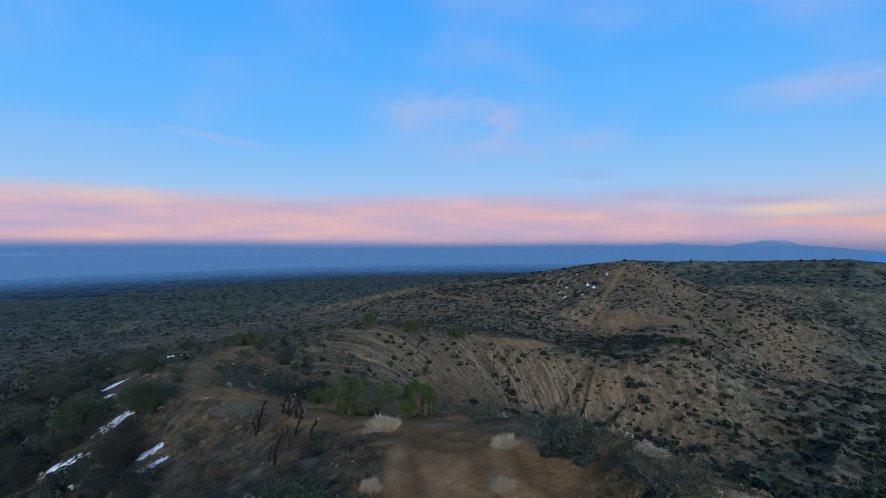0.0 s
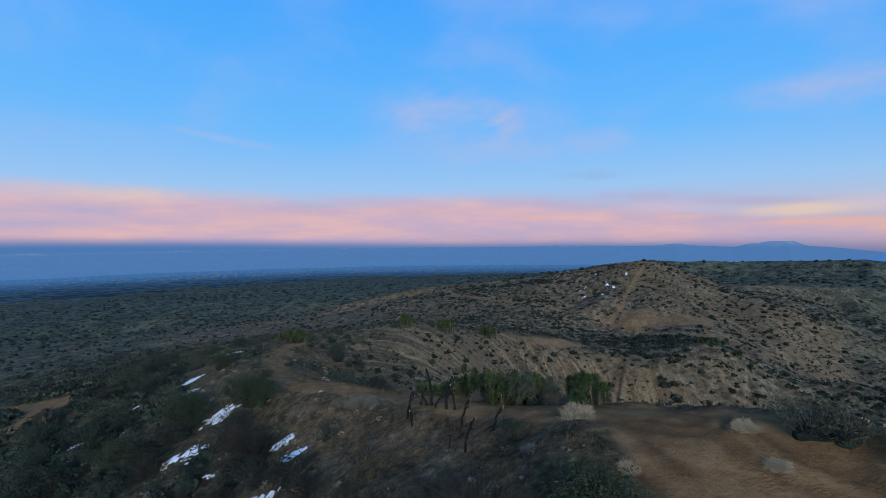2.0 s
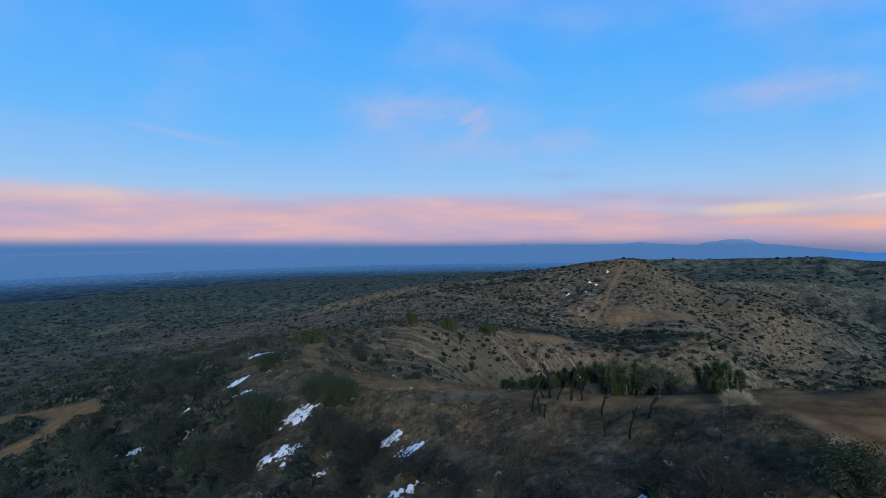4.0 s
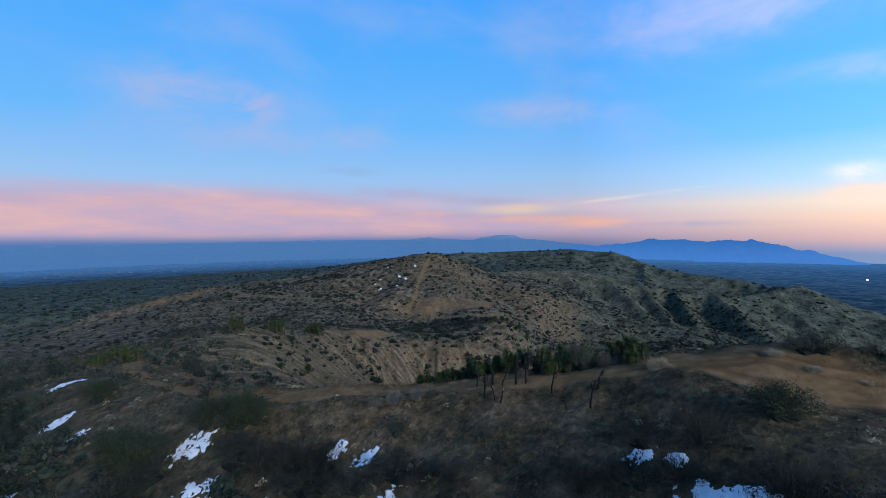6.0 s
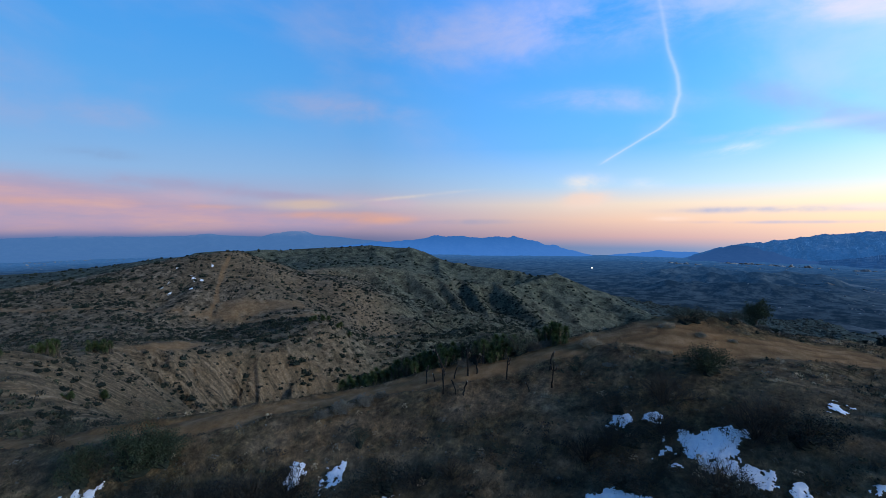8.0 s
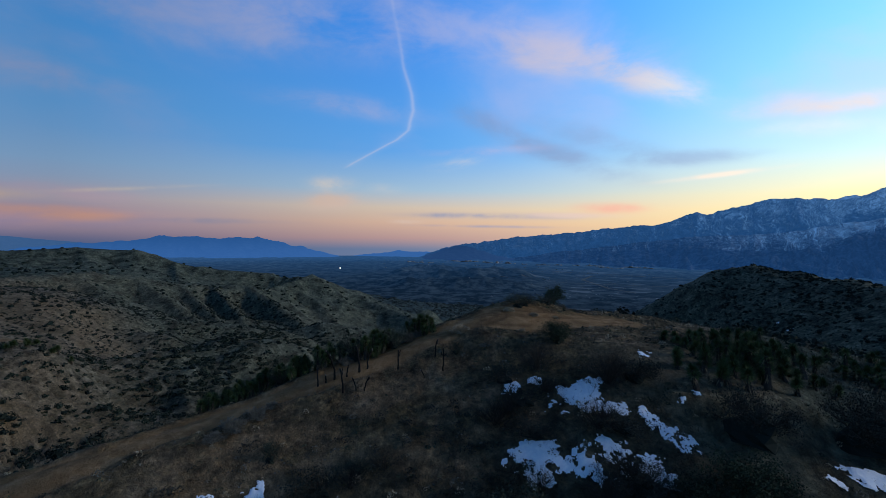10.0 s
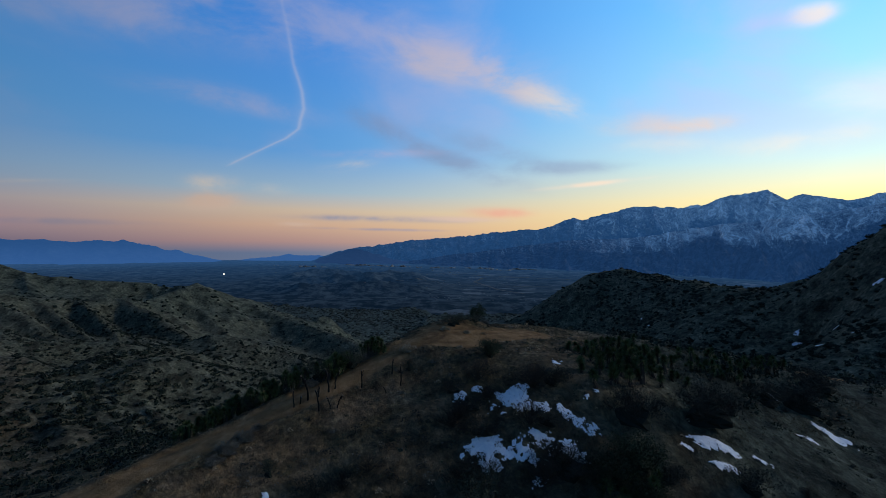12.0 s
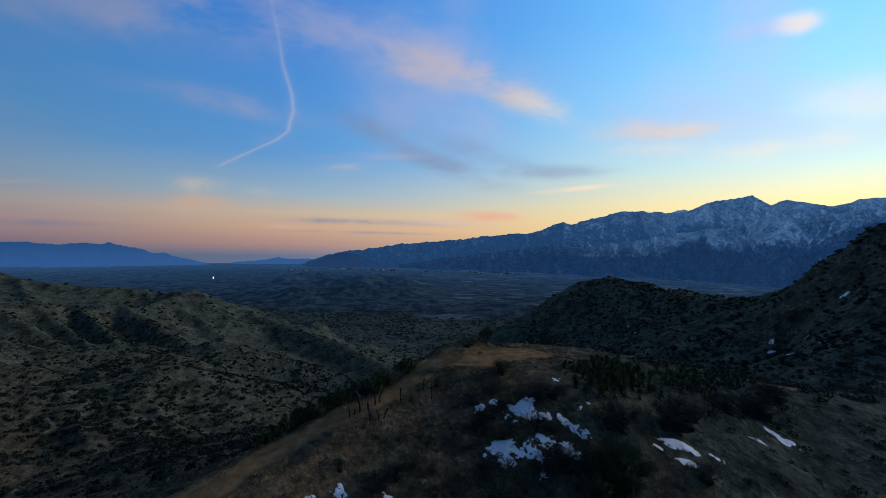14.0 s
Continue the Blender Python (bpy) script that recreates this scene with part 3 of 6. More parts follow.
def rut_mask(x, y):
    """Wheel ruts wandering along the main track."""
    m = np.zeros(x.shape)
    for line, half, _ in TRACKS[:2]:
        d = to_line(x, y, line) + 0.25 * fbm(x / 4, y / 4, 95, 2)
        for at in (0.32, 0.85):
            m = np.maximum(m, np.exp(-((d - at * half) / 0.16) ** 2))
    return m * smooth(fbm(x / 3, y / 3, 97, 3), -0.5, 0.2)


def wall_mask(x, y):
    """The bare wall of the bowl."""
    turn, reach = np.arctan2(x - 12, y - 74), np.hypot(x - 12, y - 74)
    return smooth(reach, 12, 20) * (1 - smooth(reach, 34, 42)) * smooth(turn, -2.3, -1.9) * (1 - smooth(turn, 1.3, 1.7))


def pale_lit_flank(x, y):
    """The pale south-western flank of the peak and its spur: its lit side put into the soil colour."""
    edge = 6 * fbm(x / 14, y / 14, 195, 3)
    return smooth(x + edge, 58, 76) * smooth(y + 0.55 * x + edge, 150, 172) * (1 - smooth(to_line(x, y, [(80, 196), (100, 183), (118, 164), (135, 140), (148, 121), (160, 108)]) + edge, 34, 60)) * (1 - smooth(y + 0.95 * x, 270, 278)) * (1 - smooth(x + edge, 96, 122))


def streaks(x, y):
    """Slips and terraces running slantwise down the wall of the bowl, 0 to 1."""
    turn, reach = np.arctan2(x - 12, y - 74), np.hypot(x - 12, y - 74)
    across = turn * 32 + 0.75 * reach + 1.2 * fbm(x / 9, y / 9, 191, 3)
    return np.clip(0.5 + 0.55 * fbm(across / 2.2, reach / 14 + 0.1 * across, 193, 3), 0, 1)


# the sharp crests: line with heights, fall of the sides, depth of the rills down them and how far apart they are
RIDGES = [
    ([(-60, 236, -27), (-18, 238, -18.5), (9, 228, -15.5), (28, 222, -13.7), (49, 214, -9.3), (60, 209, -7.1), (68, 204, -5.4), (75, 199, -4.6), (80, 196, -4.7)], 0.36, 1.3, 15),
    ([(80, 196, -4.7), (91, 190, -9.4), (100, 183, -13.4), (109, 174, -18.4), (118, 164, -23.2), (127, 152, -27.2), (135, 140, -30.2), (142, 130, -32.6), (148, 121, -34.2), (157, 111, -37), (166, 100, -41)], 0.50, 2.2, 13),
    ([(100, 212, -19), (127, 217, -17.3), (153, 220, -17.5), (185, 219, -18.3), (201, 210, -21.6), (213, 196, -26.5), (229, 184, -29.6), (244, 170, -30.8), (263, 168, -35.6), (286, 166, -34.8), (307, 165, -33.2), (320, 160, -31.6)], 0.55, 5.0, 21),
    ([(199, 211, -21.5), (190, 184, -29.5), (178, 158, -38.5)], 0.8, 2.5, 9),
    ([(215, 196, -26.8), (203, 176, -33.0), (187, 152, -40.5)], 0.85, 2.5, 9),
    ([(229, 184, -29.6), (212, 164, -34.0), (194, 142, -42.5)], 0.85, 2.5, 9),
    ([(244, 170, -30.8), (226, 143, -37.4), (209, 118, -45.5), (200, 108, -50)], 0.72, 2.5, 11),
    ([(172, 219, -18), (166, 196, -25.5), (158, 174, -33.5)], 0.6, 2.5, 11),
    ([(140, 219, -17.4), (138, 200, -25.5)], 0.6, 2.0, 11),
    ([(264, 168, -35.6), (254, 146, -43.5), (240, 126, -52)], 0.8, 2.5, 10),
    ([(292, 166, -34.5), (282, 142, -44), (262, 118, -55)], 0.7, 2.5, 10),
    ([(320, 160, -31.6), (334, 152, -37.4), (332, 134, -45), (325, 116, -50.5), (309, 94, -54.0), (286, 69, -56.6), (258, 38, -60.5), (240, 20, -66)], 0.40, 2.0, 24),
    ([(320, 160, -31.6), (310, 132, -46), (286, 112, -57)], 0.55, 2.5, 16),
    ([(149, 380, -14.3), (185, 368, -13.8), (224, 355, -14.2), (248, 336, -13.2), (271, 316, -11.8), (285, 300, -13.2), (293, 288, -12.6), (299, 279, -16.8)], 0.42, 2.4, 26),
    ([(299, 279, -16.8), (297, 259, -23), (306, 231, -27.2), (318, 212, -29.6), (325, 199, -30.6), (322, 185, -34), (321, 166, -33)], 0.46, 3.5, 24),
    ([(297, 259, -23), (268, 234, -31), (248, 208, -38)], 0.5, 2.5, 14),
    ([(271, 316, -12), (252, 284, -21), (232, 262, -27)], 0.45, 2.5, 16),
    ([(72, 116, -29.5), (84, 108, -28.2), (95, 101, -28.9), (103, 93, -29.2), (109, 86, -29.0), (114, 81, -30), (119, 75, -33.4), (123, 65, -37), (127, 52, -42.5), (131, 34, -50)], 0.46, 2.2, 11),
    ([(103, 93, -29.3), (93, 84, -33.5), (84, 72, -37)], 0.55, 1.5, 8),
    ([(92, 104, -28.7), (80, 94, -32.5), (70, 84, -34)], 0.5, 1.5, 8),
    ([(190, 124, -46), (196, 111, -43.4), (199, 104, -42.2), (201, 95, -43.6), (202, 82, -48.6), (197, 62, -55), (190, 44, -61)], 0.42, 2.0, 13),
    ([(148, 121, -34.5), (146, 104, -39), (150, 88, -42.5), (158, 66, -49)], 0.45, 1.6, 11),
]


def raise_ridges(z, x, y):
    """The ground with the crests standing out of it, and rills worn down their flanks."""
    near = (x > -110) & (x < 420) & (y > -10) & (y < 460)
    px, py, pz = x[near], y[near], z[near]
    bend = 1 + 0.16 * fbm(px / 26, py / 26, 171, 3)
    wander = 0.5 * fbm(px / 30, py / 30, 173, 3)
    for k, (line, fall, depth, apart) in enumerate(RIDGES):
        best, run = np.full(px.shape, -1e9), 0.0
        for (ax, ay, az), (bx, by, bz) in zip(line, line[1:]):
            ux, uy = bx - ax, by - ay
            long = math.hypot(ux, uy)
            s = np.clip(((px - ax) * ux + (py - ay) * uy) / (long * long), 0, 1)
            d = np.hypot(px - ax - s * ux, py - ay - s * uy)
            close = d < 110
            h = np.full(px.shape, -1e9)
            at, dc = (run + s[close] * long) / apart + wander[close], d[close]
            rill = ridged(at, dc / (5 * apart) + 3.7 * k, 175 + 6 * k, 3, 0.5) - 0.62
            h[close] = az + (bz - az) * s[close] - fall * dc * bend[close] + 1.6 * depth * rill * smooth(dc, 1.5, 16)
            best = np.maximum(best, h)
            run += long
        gap = best - pz
        pz = pz + 0.5 * (gap + np.sqrt(gap * gap + 0.8))
    z[near] = pz
    return z


def height(x, y):
    z = np.empty(x.shape)
    flat_x, flat_y, out = x.ravel(), y.ravel(), z.ravel()
    for i in range(0, len(flat_x), 40000):
        out[i:i + 40000] = basis(flat_x[i:i + 40000], flat_y[i:i + 40000]) @ SOLVED - 40.0
    z = out.reshape(x.shape)
    r = np.hypot(x + 18, y - 18)
    far, mid = smooth(r, 130, 320), smooth(r, 45, 110)
    track = trail_mask(x, y)
    rough = (1 - 0.85 * track)
    z = z + 0.10 * fbm(x / 1.6, y / 1.6, 5, 3) * rough + 0.22 * fbm(x / 5.5, y / 5.5, 11, 3) * rough
    hill = smooth(y, 100, 140) * smooth(x, -70, -20) * (1 - smooth(x, 130, 200))
    z = z + mid * 0.5 * fbm(x / 14, y / 14, 21, 3) * (1 - 0.5 * hill) + far * (1 - 0.75 * smooth(x, 20, 110) * smooth(y, 0, 60)) * 8.0 * (ridged(x / 62, y / 62, 31, 5, 0.5) - 0.6)
    z = z + mid * (1 - 0.5 * far) * (1 - 0.6 * hill) * 1.6 * (ridged(x / 17, y / 17, 41, 4) - 0.55)
    z = raise_ridges(z, x, y)
    gulch = smooth(r, 70, 110) * (1 - smooth(r, 220, 300)) * (1 - 0.8 * wall_mask(x, y)) * smooth(x, 20, 50) * (1 - smooth(y, 100, 140))
    z = z + gulch * 2.6 * (ridged(x / 24, y / 24, 141, 4, 0.5) - 0.64)
    # rain has cut rills down the wall of the bowl
    turn, reach = np.arctan2(x - 12, y - 74), np.hypot(x - 12, y - 74)
    wall = wall_mask(x, y)
    steep = smooth(x + 0.4 * (y - 100), -4, 14)
    z = z + wall * (0.5 + 2.4 * steep) * (ridged(turn * 9 + 0.3 * value_noise(reach / 4, turn * 6, 8), reach / 30, 83, 3) - 0.6)
    z = z + wall * 0.22 * (streaks(x, y) - 0.5)
    # worn tracks lie a little low, with ruts
    z = z - 0.16 * track * (1 - far) - 0.05 * rut_mask(x, y) * (1 - mid)
    return z


# the ground's mesh: rings round the middle of the flight, closest where it is seen from near by
CENTRE = (-20.0, 8.0)
TURNS = np.concatenate([np.arange(-80, 150, 0.2), np.arange(150, 280.1, 2.0)])
RINGS = np.concatenate([np.geomspace(0.05, 4, 40)[:-1], np.geomspace(4, 60, 240)[:-1], np.geomspace(60, 900, 170)])
GA, GR = np.meshgrid(np.radians(TURNS), RINGS, indexing="ij")
GX, GY = CENTRE[0] + GR * np.sin(GA), CENTRE[1] + GR * np.cos(GA)
GZ = height(GX, GY)
GT = trail_mask(GX, GY)


def ground(x, y):
    """The height of the ground's mesh at a place (numbers or arrays)."""
    x, y = np.asarray(x, float) - CENTRE[0], np.asarray(y, float) - CENTRE[1]
    u = np.interp((np.degrees(np.arctan2(x, y)) + 80) % 360 - 80, TURNS, np.arange(len(TURNS)))
    v = np.interp(np.hypot(x, y), RINGS, np.arange(len(RINGS)))
    i, j = np.clip(u.astype(int), 0, len(TURNS) - 2), np.clip(v.astype(int), 0, len(RINGS) - 2)
    fx, fy = u - i, v - j
    return ((GZ[i, j] * (1 - fx) + GZ[i + 1, j] * fx) * (1 - fy) + (GZ[i, j + 1] * (1 - fx) + GZ[i + 1, j + 1] * fx) * fy)


def sheet(name, X, Y, Z, material, smooth_shade=True):
    """A grid of places as one mesh."""
    n, m = X.shape
    idx = np.arange(n * m).reshape(n, m)
    quads = np.stack([idx[:-1, :-1], idx[1:, :-1], idx[1:, 1:], idx[:-1, 1:]], -1).reshape(-1, 4)
    me = bpy.data.meshes.new(name)
    me.vertices.add(n * m)
    me.vertices.foreach_set("co", np.stack([X, Y, Z], -1).astype(np.float32).ravel())
    me.loops.add(quads.size)
    me.loops.foreach_set("vertex_index", quads.astype(np.int32).ravel())
    me.polygons.add(len(quads))
    me.polygons.foreach_set("loop_start", np.arange(0, quads.size, 4, dtype=np.int32))
    me.polygons.foreach_set("use_smooth", np.full(len(quads), smooth_shade))
    me.update(calc_edges=True)
    me.materials.append(material)
    return me


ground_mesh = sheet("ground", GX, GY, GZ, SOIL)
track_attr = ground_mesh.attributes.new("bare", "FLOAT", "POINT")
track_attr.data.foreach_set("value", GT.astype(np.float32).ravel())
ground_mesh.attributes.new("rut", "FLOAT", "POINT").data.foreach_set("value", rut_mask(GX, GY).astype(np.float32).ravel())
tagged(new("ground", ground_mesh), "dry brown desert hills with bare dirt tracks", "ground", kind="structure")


# besides the bowl's wall, the peak's flank is painted paler as its lit side
ground_mesh.attributes.new("wall", "FLOAT", "POINT").data.foreach_set("value", np.clip(np.maximum(1.15 * wall_mask(GX, GY), 0.6 * pale_lit_flank(GX, GY)), 0, 1).astype(np.float32).ravel())
cover = smooth(np.hypot(GX + 12, GY - 16), 45, 130) * (1 - 0.7 * np.clip(wall_mask(GX, GY), 0, 1))
cover = np.maximum(cover, 0.45 * smooth(-GX - 0.6 * GY, -12, 2))
cover = np.maximum(cover, 0.95 * smooth(-GY, -2, 5))
# sage scrub, raised with distance so that the colour carries the haze
sage_haze_attr = ground_mesh.attributes.new("sage", "FLOAT", "POINT")
sage_haze_amount = np.maximum(smooth(np.hypot(GX + 12, GY - 16) + 25 * fbm(GX / 40, GY / 40, 77, 3), 215, 330), 0.85 * smooth(GX + 12 * fbm(GX / 30, GY / 30, 78, 3) - 0.8 * np.clip(GY - 90, 0, 130), 45, 95))
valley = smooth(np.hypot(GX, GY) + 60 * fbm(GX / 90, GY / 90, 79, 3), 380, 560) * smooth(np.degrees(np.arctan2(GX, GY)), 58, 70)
sage_haze_attr.data.foreach_set("value", np.maximum(np.maximum(sage_haze_amount, 0.9 * smooth(-GY, 0, 8) + 0.7 * smooth(-GX - 0.6 * GY, -4, 10)), np.maximum(2.0 * valley, 1.6 * smooth(np.hypot(GX, GY) + 40 * fbm(GX / 70, GY / 70, 85, 3), 260, 520))).astype(np.float32).ravel())
cover_attr = ground_mesh.attributes.new("cover", "FLOAT", "POINT")
cover_attr.data.foreach_set("value", cover.astype(np.float32).ravel())


# ---- the plain and the ranges round it ----
def profile(az, stops):
    """A crest's elevation in degrees by azimuth."""
    a = [s[0] for s in stops]
    return np.interp(az, a, [s[1] for s in stops])


EYE_Z = 6.0


def plain_z(r, az):
    """The land beyond the hills: open desert to the north, a lower valley to the east."""
    north = np.interp(r, [0, 700, 1000, 2000, 3200, 4900], [-40, -62, -78, -132, -190, -268])
    east = np.interp(r, [0, 600, 1000, 2000, 3200, 4900], [-90, -118, -124, -142, -200, -290])
    k = smooth(az, 38, 62)
    return north * (1 - k) + east * k


azs = np.radians(np.concatenate([np.arange(-75, 60, 0.6), np.arange(60, 115, 0.25), np.arange(115, 150, 0.6), np.arange(150, 286, 3.0)]))
rs = np.geomspace(760, 4900, 120)
AZ, RR = np.meshgrid(azs, rs, indexing="ij")
PX, PY = RR * np.sin(AZ), RR * np.cos(AZ)


def swells(x, y):
    """Low swells of the plain, and the dark hills in the mouth of the valley."""
    r, az = np.hypot(x, y), np.degrees(np.arctan2(x, y))
    low = smooth(r, 800, 1100) * 9 * (ridged(x / 260, y / 260, 51, 4) - 0.5) * (1 - 0.75 * smooth(az, 94, 99))
    hills = smooth(r, 900, 1080) * (1 - smooth(r, 1350, 1700)) * smooth(az, 71, 80) * (1 - smooth(az, 90, 97))
    return low + hills * (48 * ridged(x / 190, y / 190, 53, 5, 0.5) - 10)


PZ = plain_z(RR, np.degrees(AZ)) + swells(PX, PY) - 1.5 * (1 - smooth(RR, 800, 1000)) - 8 * (1 - smooth(RR, 760, 860))
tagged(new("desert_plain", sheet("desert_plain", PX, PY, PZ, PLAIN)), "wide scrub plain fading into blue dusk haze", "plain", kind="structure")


def mountain(name, label, az0, az1, crest, r_crest, depth, material, rough=1.0, step=0.2, rows=60, jag=1.0, snow=None, lane=0.42, lean=0.0, ends=0.01):
    """A range whose crest stands at the given angles above or below the eye's level, with spurs running down from it."""
    a = np.radians(np.arange(az0, az1, step))
    s = np.linspace(0, 1.25, rows)
    A, S = np.meshgrid(a, s, indexing="ij")
    deg = np.degrees(A)
    R = r_crest - depth * (1 - S)
    x, y = R * np.sin(A), R * np.cos(A)
    teeth = 0.11 * jag * (fbm(deg * 0.9, deg * 0, 73, 5, 0.62))
    top = EYE_Z + r_crest * np.tan(np.radians(profile(deg, crest) + teeth))
    foot = plain_z(R, deg) - 8
    lift = (top - plain_z(r_crest, deg) + 8) * smooth(deg, az0, az0 + ends) * (1 - smooth(deg, az1 - ends, az1)) - 6 * (1 - smooth(deg, az0, az0 + ends))
    rise = np.where(S <= 1, 0.25 * S + 0.75 * S ** 1.6, 1 - (S - 1) * 2.2)
    z = foot + lift * rise
    tall = np.clip(lift, 8, 420)
    lanes = deg * lane + lean * S + 0.5 * fbm(x / 420, y / 420, 66, 4)
    spurs = ridged(lanes, S * 0.9, 67, 5, 0.55) - 0.6
    wear = 0.5 * (ridged(x / 330, y / 330, 61, 5, 0.55) - 0.62) + 1.0 * spurs
    z = z + wear * tall * 0.5 * rough * np.sin(np.pi * np.clip(S, 0, 1)) ** 0.8 * (S < 1.0)
    me = sheet(name, x, y, z, material)
    if snow is not None:
        # snow lies from a wavering line upwards, thickest in the chutes between the spurs
        lo, hi = snow
        chute = 0.5 * fbm(deg * 1.1 + 1.4 * lean * S, S * 2.2, 161, 5, 0.6) - 0.5 * spurs
        fac = smooth(S + 0.16 * fbm(deg * 0.2, S * 3, 162, 4), lo, hi) * (0.34 + 0.52 * smooth(deg, 98, 124)) + 0.22 * chute * smooth(S, lo, hi)
        me.attributes.new("snow", "FLOAT", "POINT").data.foreach_set("value", fac.astype(np.float32).ravel())
    return tagged(new(name, me), label, "mountain range", kind="structure")


FAR_CREST = [(-80, -0.95), (-43, -0.95), (-12, -1.05), (10, -1.12), (13.2, -0.95), (18.3, -1.1), (23.6, -1.06), (25.9, -0.84), (28, -1.08), (31.2, -1.2), (32.4, -0.86), (34.1, -0.66), (36, -0.62), (36.9, -1.05), (39.4, -1.26), (41, -1.5), (44.5, -1.9), (52, -3.0)]
BLUE_CREST = [(36, -3.2), (40, -2.4), (44.5, -2.0), (47, -1.95), (49, -1.6), (51.6, -1.2), (54, -1.36), (57, -1.5), (59, -1.35), (60.8, -1.28), (63, -1.8), (66.3, -2.65), (70, -3.55), (73, -4.1)]
GAP_CREST = [(64, -4.4), (68, -3.9), (73, -3.3), (77, -2.78), (80.5, -2.9), (84, -3.3), (90, -4)]
SNOW_CREST = [(74, -4.6), (78, -3.9), (81, -2.9), (84, -2.1), (86, -1.75), (90.5, -1.02), (96.4, -0.45), (99.8, 0.1), (102.7, 0.43), (106.8, 0.71), (109, 1.48), (110.7, 2.16), (111.6, 1.85), (114.7, 2.85),
              (116.8, 3.42), (119.7, 3.54), (121.6, 3.28), (123.8, 3.57), (125.8, 4.3), (127.7, 4.78), (129.7, 4.98), (131.4, 4.11), (132.6, 4.51), (134.5, 4.24), (136.1, 3.97), (138.3, 4.45), (146, 5.3), (160, 3.5), (185, 1.0), (205, -1.5)]
FOOT_CREST = [(84, -4.6), (90, -3.6), (96, -2.6), (103.4, -1.52), (107, -1.0), (110.7, -0.47), (117.7, 0.01), (123, 1.04), (125.8, 1.55), (129, 1.91), (132.2, 2.41), (135.4, 3.06), (138.3, 3.5), (150, 3.6), (170, 1), (190, -2)]
DARK_CREST = [(76, -4.4), (79, -3.6), (82, -2.75), (84.2, -2.1), (86, -2.3), (89, -3.2), (93, -3.9), (98, -4.4)]
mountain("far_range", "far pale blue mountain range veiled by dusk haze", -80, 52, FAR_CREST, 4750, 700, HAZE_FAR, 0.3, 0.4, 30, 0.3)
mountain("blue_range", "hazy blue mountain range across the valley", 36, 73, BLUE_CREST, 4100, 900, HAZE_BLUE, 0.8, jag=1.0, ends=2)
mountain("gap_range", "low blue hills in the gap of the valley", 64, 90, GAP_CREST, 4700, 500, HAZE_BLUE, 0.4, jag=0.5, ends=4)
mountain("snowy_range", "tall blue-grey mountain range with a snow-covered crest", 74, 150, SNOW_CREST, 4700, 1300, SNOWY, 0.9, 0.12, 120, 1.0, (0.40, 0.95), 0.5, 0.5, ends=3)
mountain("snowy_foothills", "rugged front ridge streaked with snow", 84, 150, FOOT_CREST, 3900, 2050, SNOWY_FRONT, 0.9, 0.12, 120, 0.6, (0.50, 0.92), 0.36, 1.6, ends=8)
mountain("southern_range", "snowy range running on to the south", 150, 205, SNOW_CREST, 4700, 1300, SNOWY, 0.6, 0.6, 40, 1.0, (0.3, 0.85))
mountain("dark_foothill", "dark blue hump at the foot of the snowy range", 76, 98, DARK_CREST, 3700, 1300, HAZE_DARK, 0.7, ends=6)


# ---- mesh helpers ----
class Buf:
    """Collects triangles and quads for one mesh."""

    def __init__(self):
        self.v, self.f = [], []

    def quad(self, a, b, c, d):
        i = len(self.v)
        self.v += [a, b, c, d]
        self.f.append((i, i + 1, i + 2, i + 3))

    def tri(self, a, b, c):
        i = len(self.v)
        self.v += [a, b, c]
        self.f.append((i, i + 1, i + 2))

    def tube(self, path, radii, sides=6, cap=True):
        """A tapered limb along a path of Vectors."""
        rings = []
        for k, p in enumerate(path):
            way = (path[min(k + 1, len(path) - 1)] - path[max(k - 1, 0)]).normalized()
            side = way.cross(Vector((0.31, 0.95, 0.12))).normalized()
            other = way.cross(side)
            i = len(self.v)
            for s in range(sides):
                a = 2 * math.pi * s / sides
                self.v.append(p + (side * math.cos(a) + other * math.sin(a)) * radii[k])
            rings.append(i)
        for i, j in zip(rings, rings[1:]):
            for s in range(sides):
                s2 = (s + 1) % sides
                self.f.append((i + s, i + s2, j + s2, j + s))
        if cap:
            self.f.append(tuple(rings[-1] + s for s in range(sides)))

    def blade(self, base, tip, width, side):
        """A leaf blade, widest near its base, folded along its middle."""
        mid = base.lerp(tip, 0.4)
        half = side.normalized() * width * 0.5
        up = (tip - base).cross(half).normalized() * width * 0.25
        i = len(self.v)
        self.v += [base, mid - half, tip, mid + half, mid - up]
        self.f += [(i, i + 1, i + 4), (i + 1, i + 2, i + 4), (i + 2, i + 3, i + 4), (i + 3, i, i + 4)]

    def mesh(self, name, mat, smooth_shade=False):
        me = bpy.data.meshes.new(name)
        me.from_pydata([tuple(p) for p in self.v], [], self.f)
        me.materials.append(mat)
        if smooth_shade:
            me.polygons.foreach_set("use_smooth", np.full(len(me.polygons), True))
        me.update()
        return me


def part(name, buf, mat, parent, label="", smooth_shade=False):
    """One mesh under a thing."""
    ob = new(name, buf if isinstance(buf, bpy.types.Mesh) else buf.mesh(name, mat, smooth_shade))
    ob.parent = parent
    return tagged(ob, label)


def thing(name, label, category, group=""):
    ob = new(name)
    ob.empty_display_size = 0.2
    return tagged(ob, label, category, group)


def rnd(a, b):
    return random.uniform(a, b)


def heading(yaw, pitch):
    return Vector((math.cos(yaw) * math.cos(pitch), math.sin(yaw) * math.cos(pitch), math.sin(pitch)))


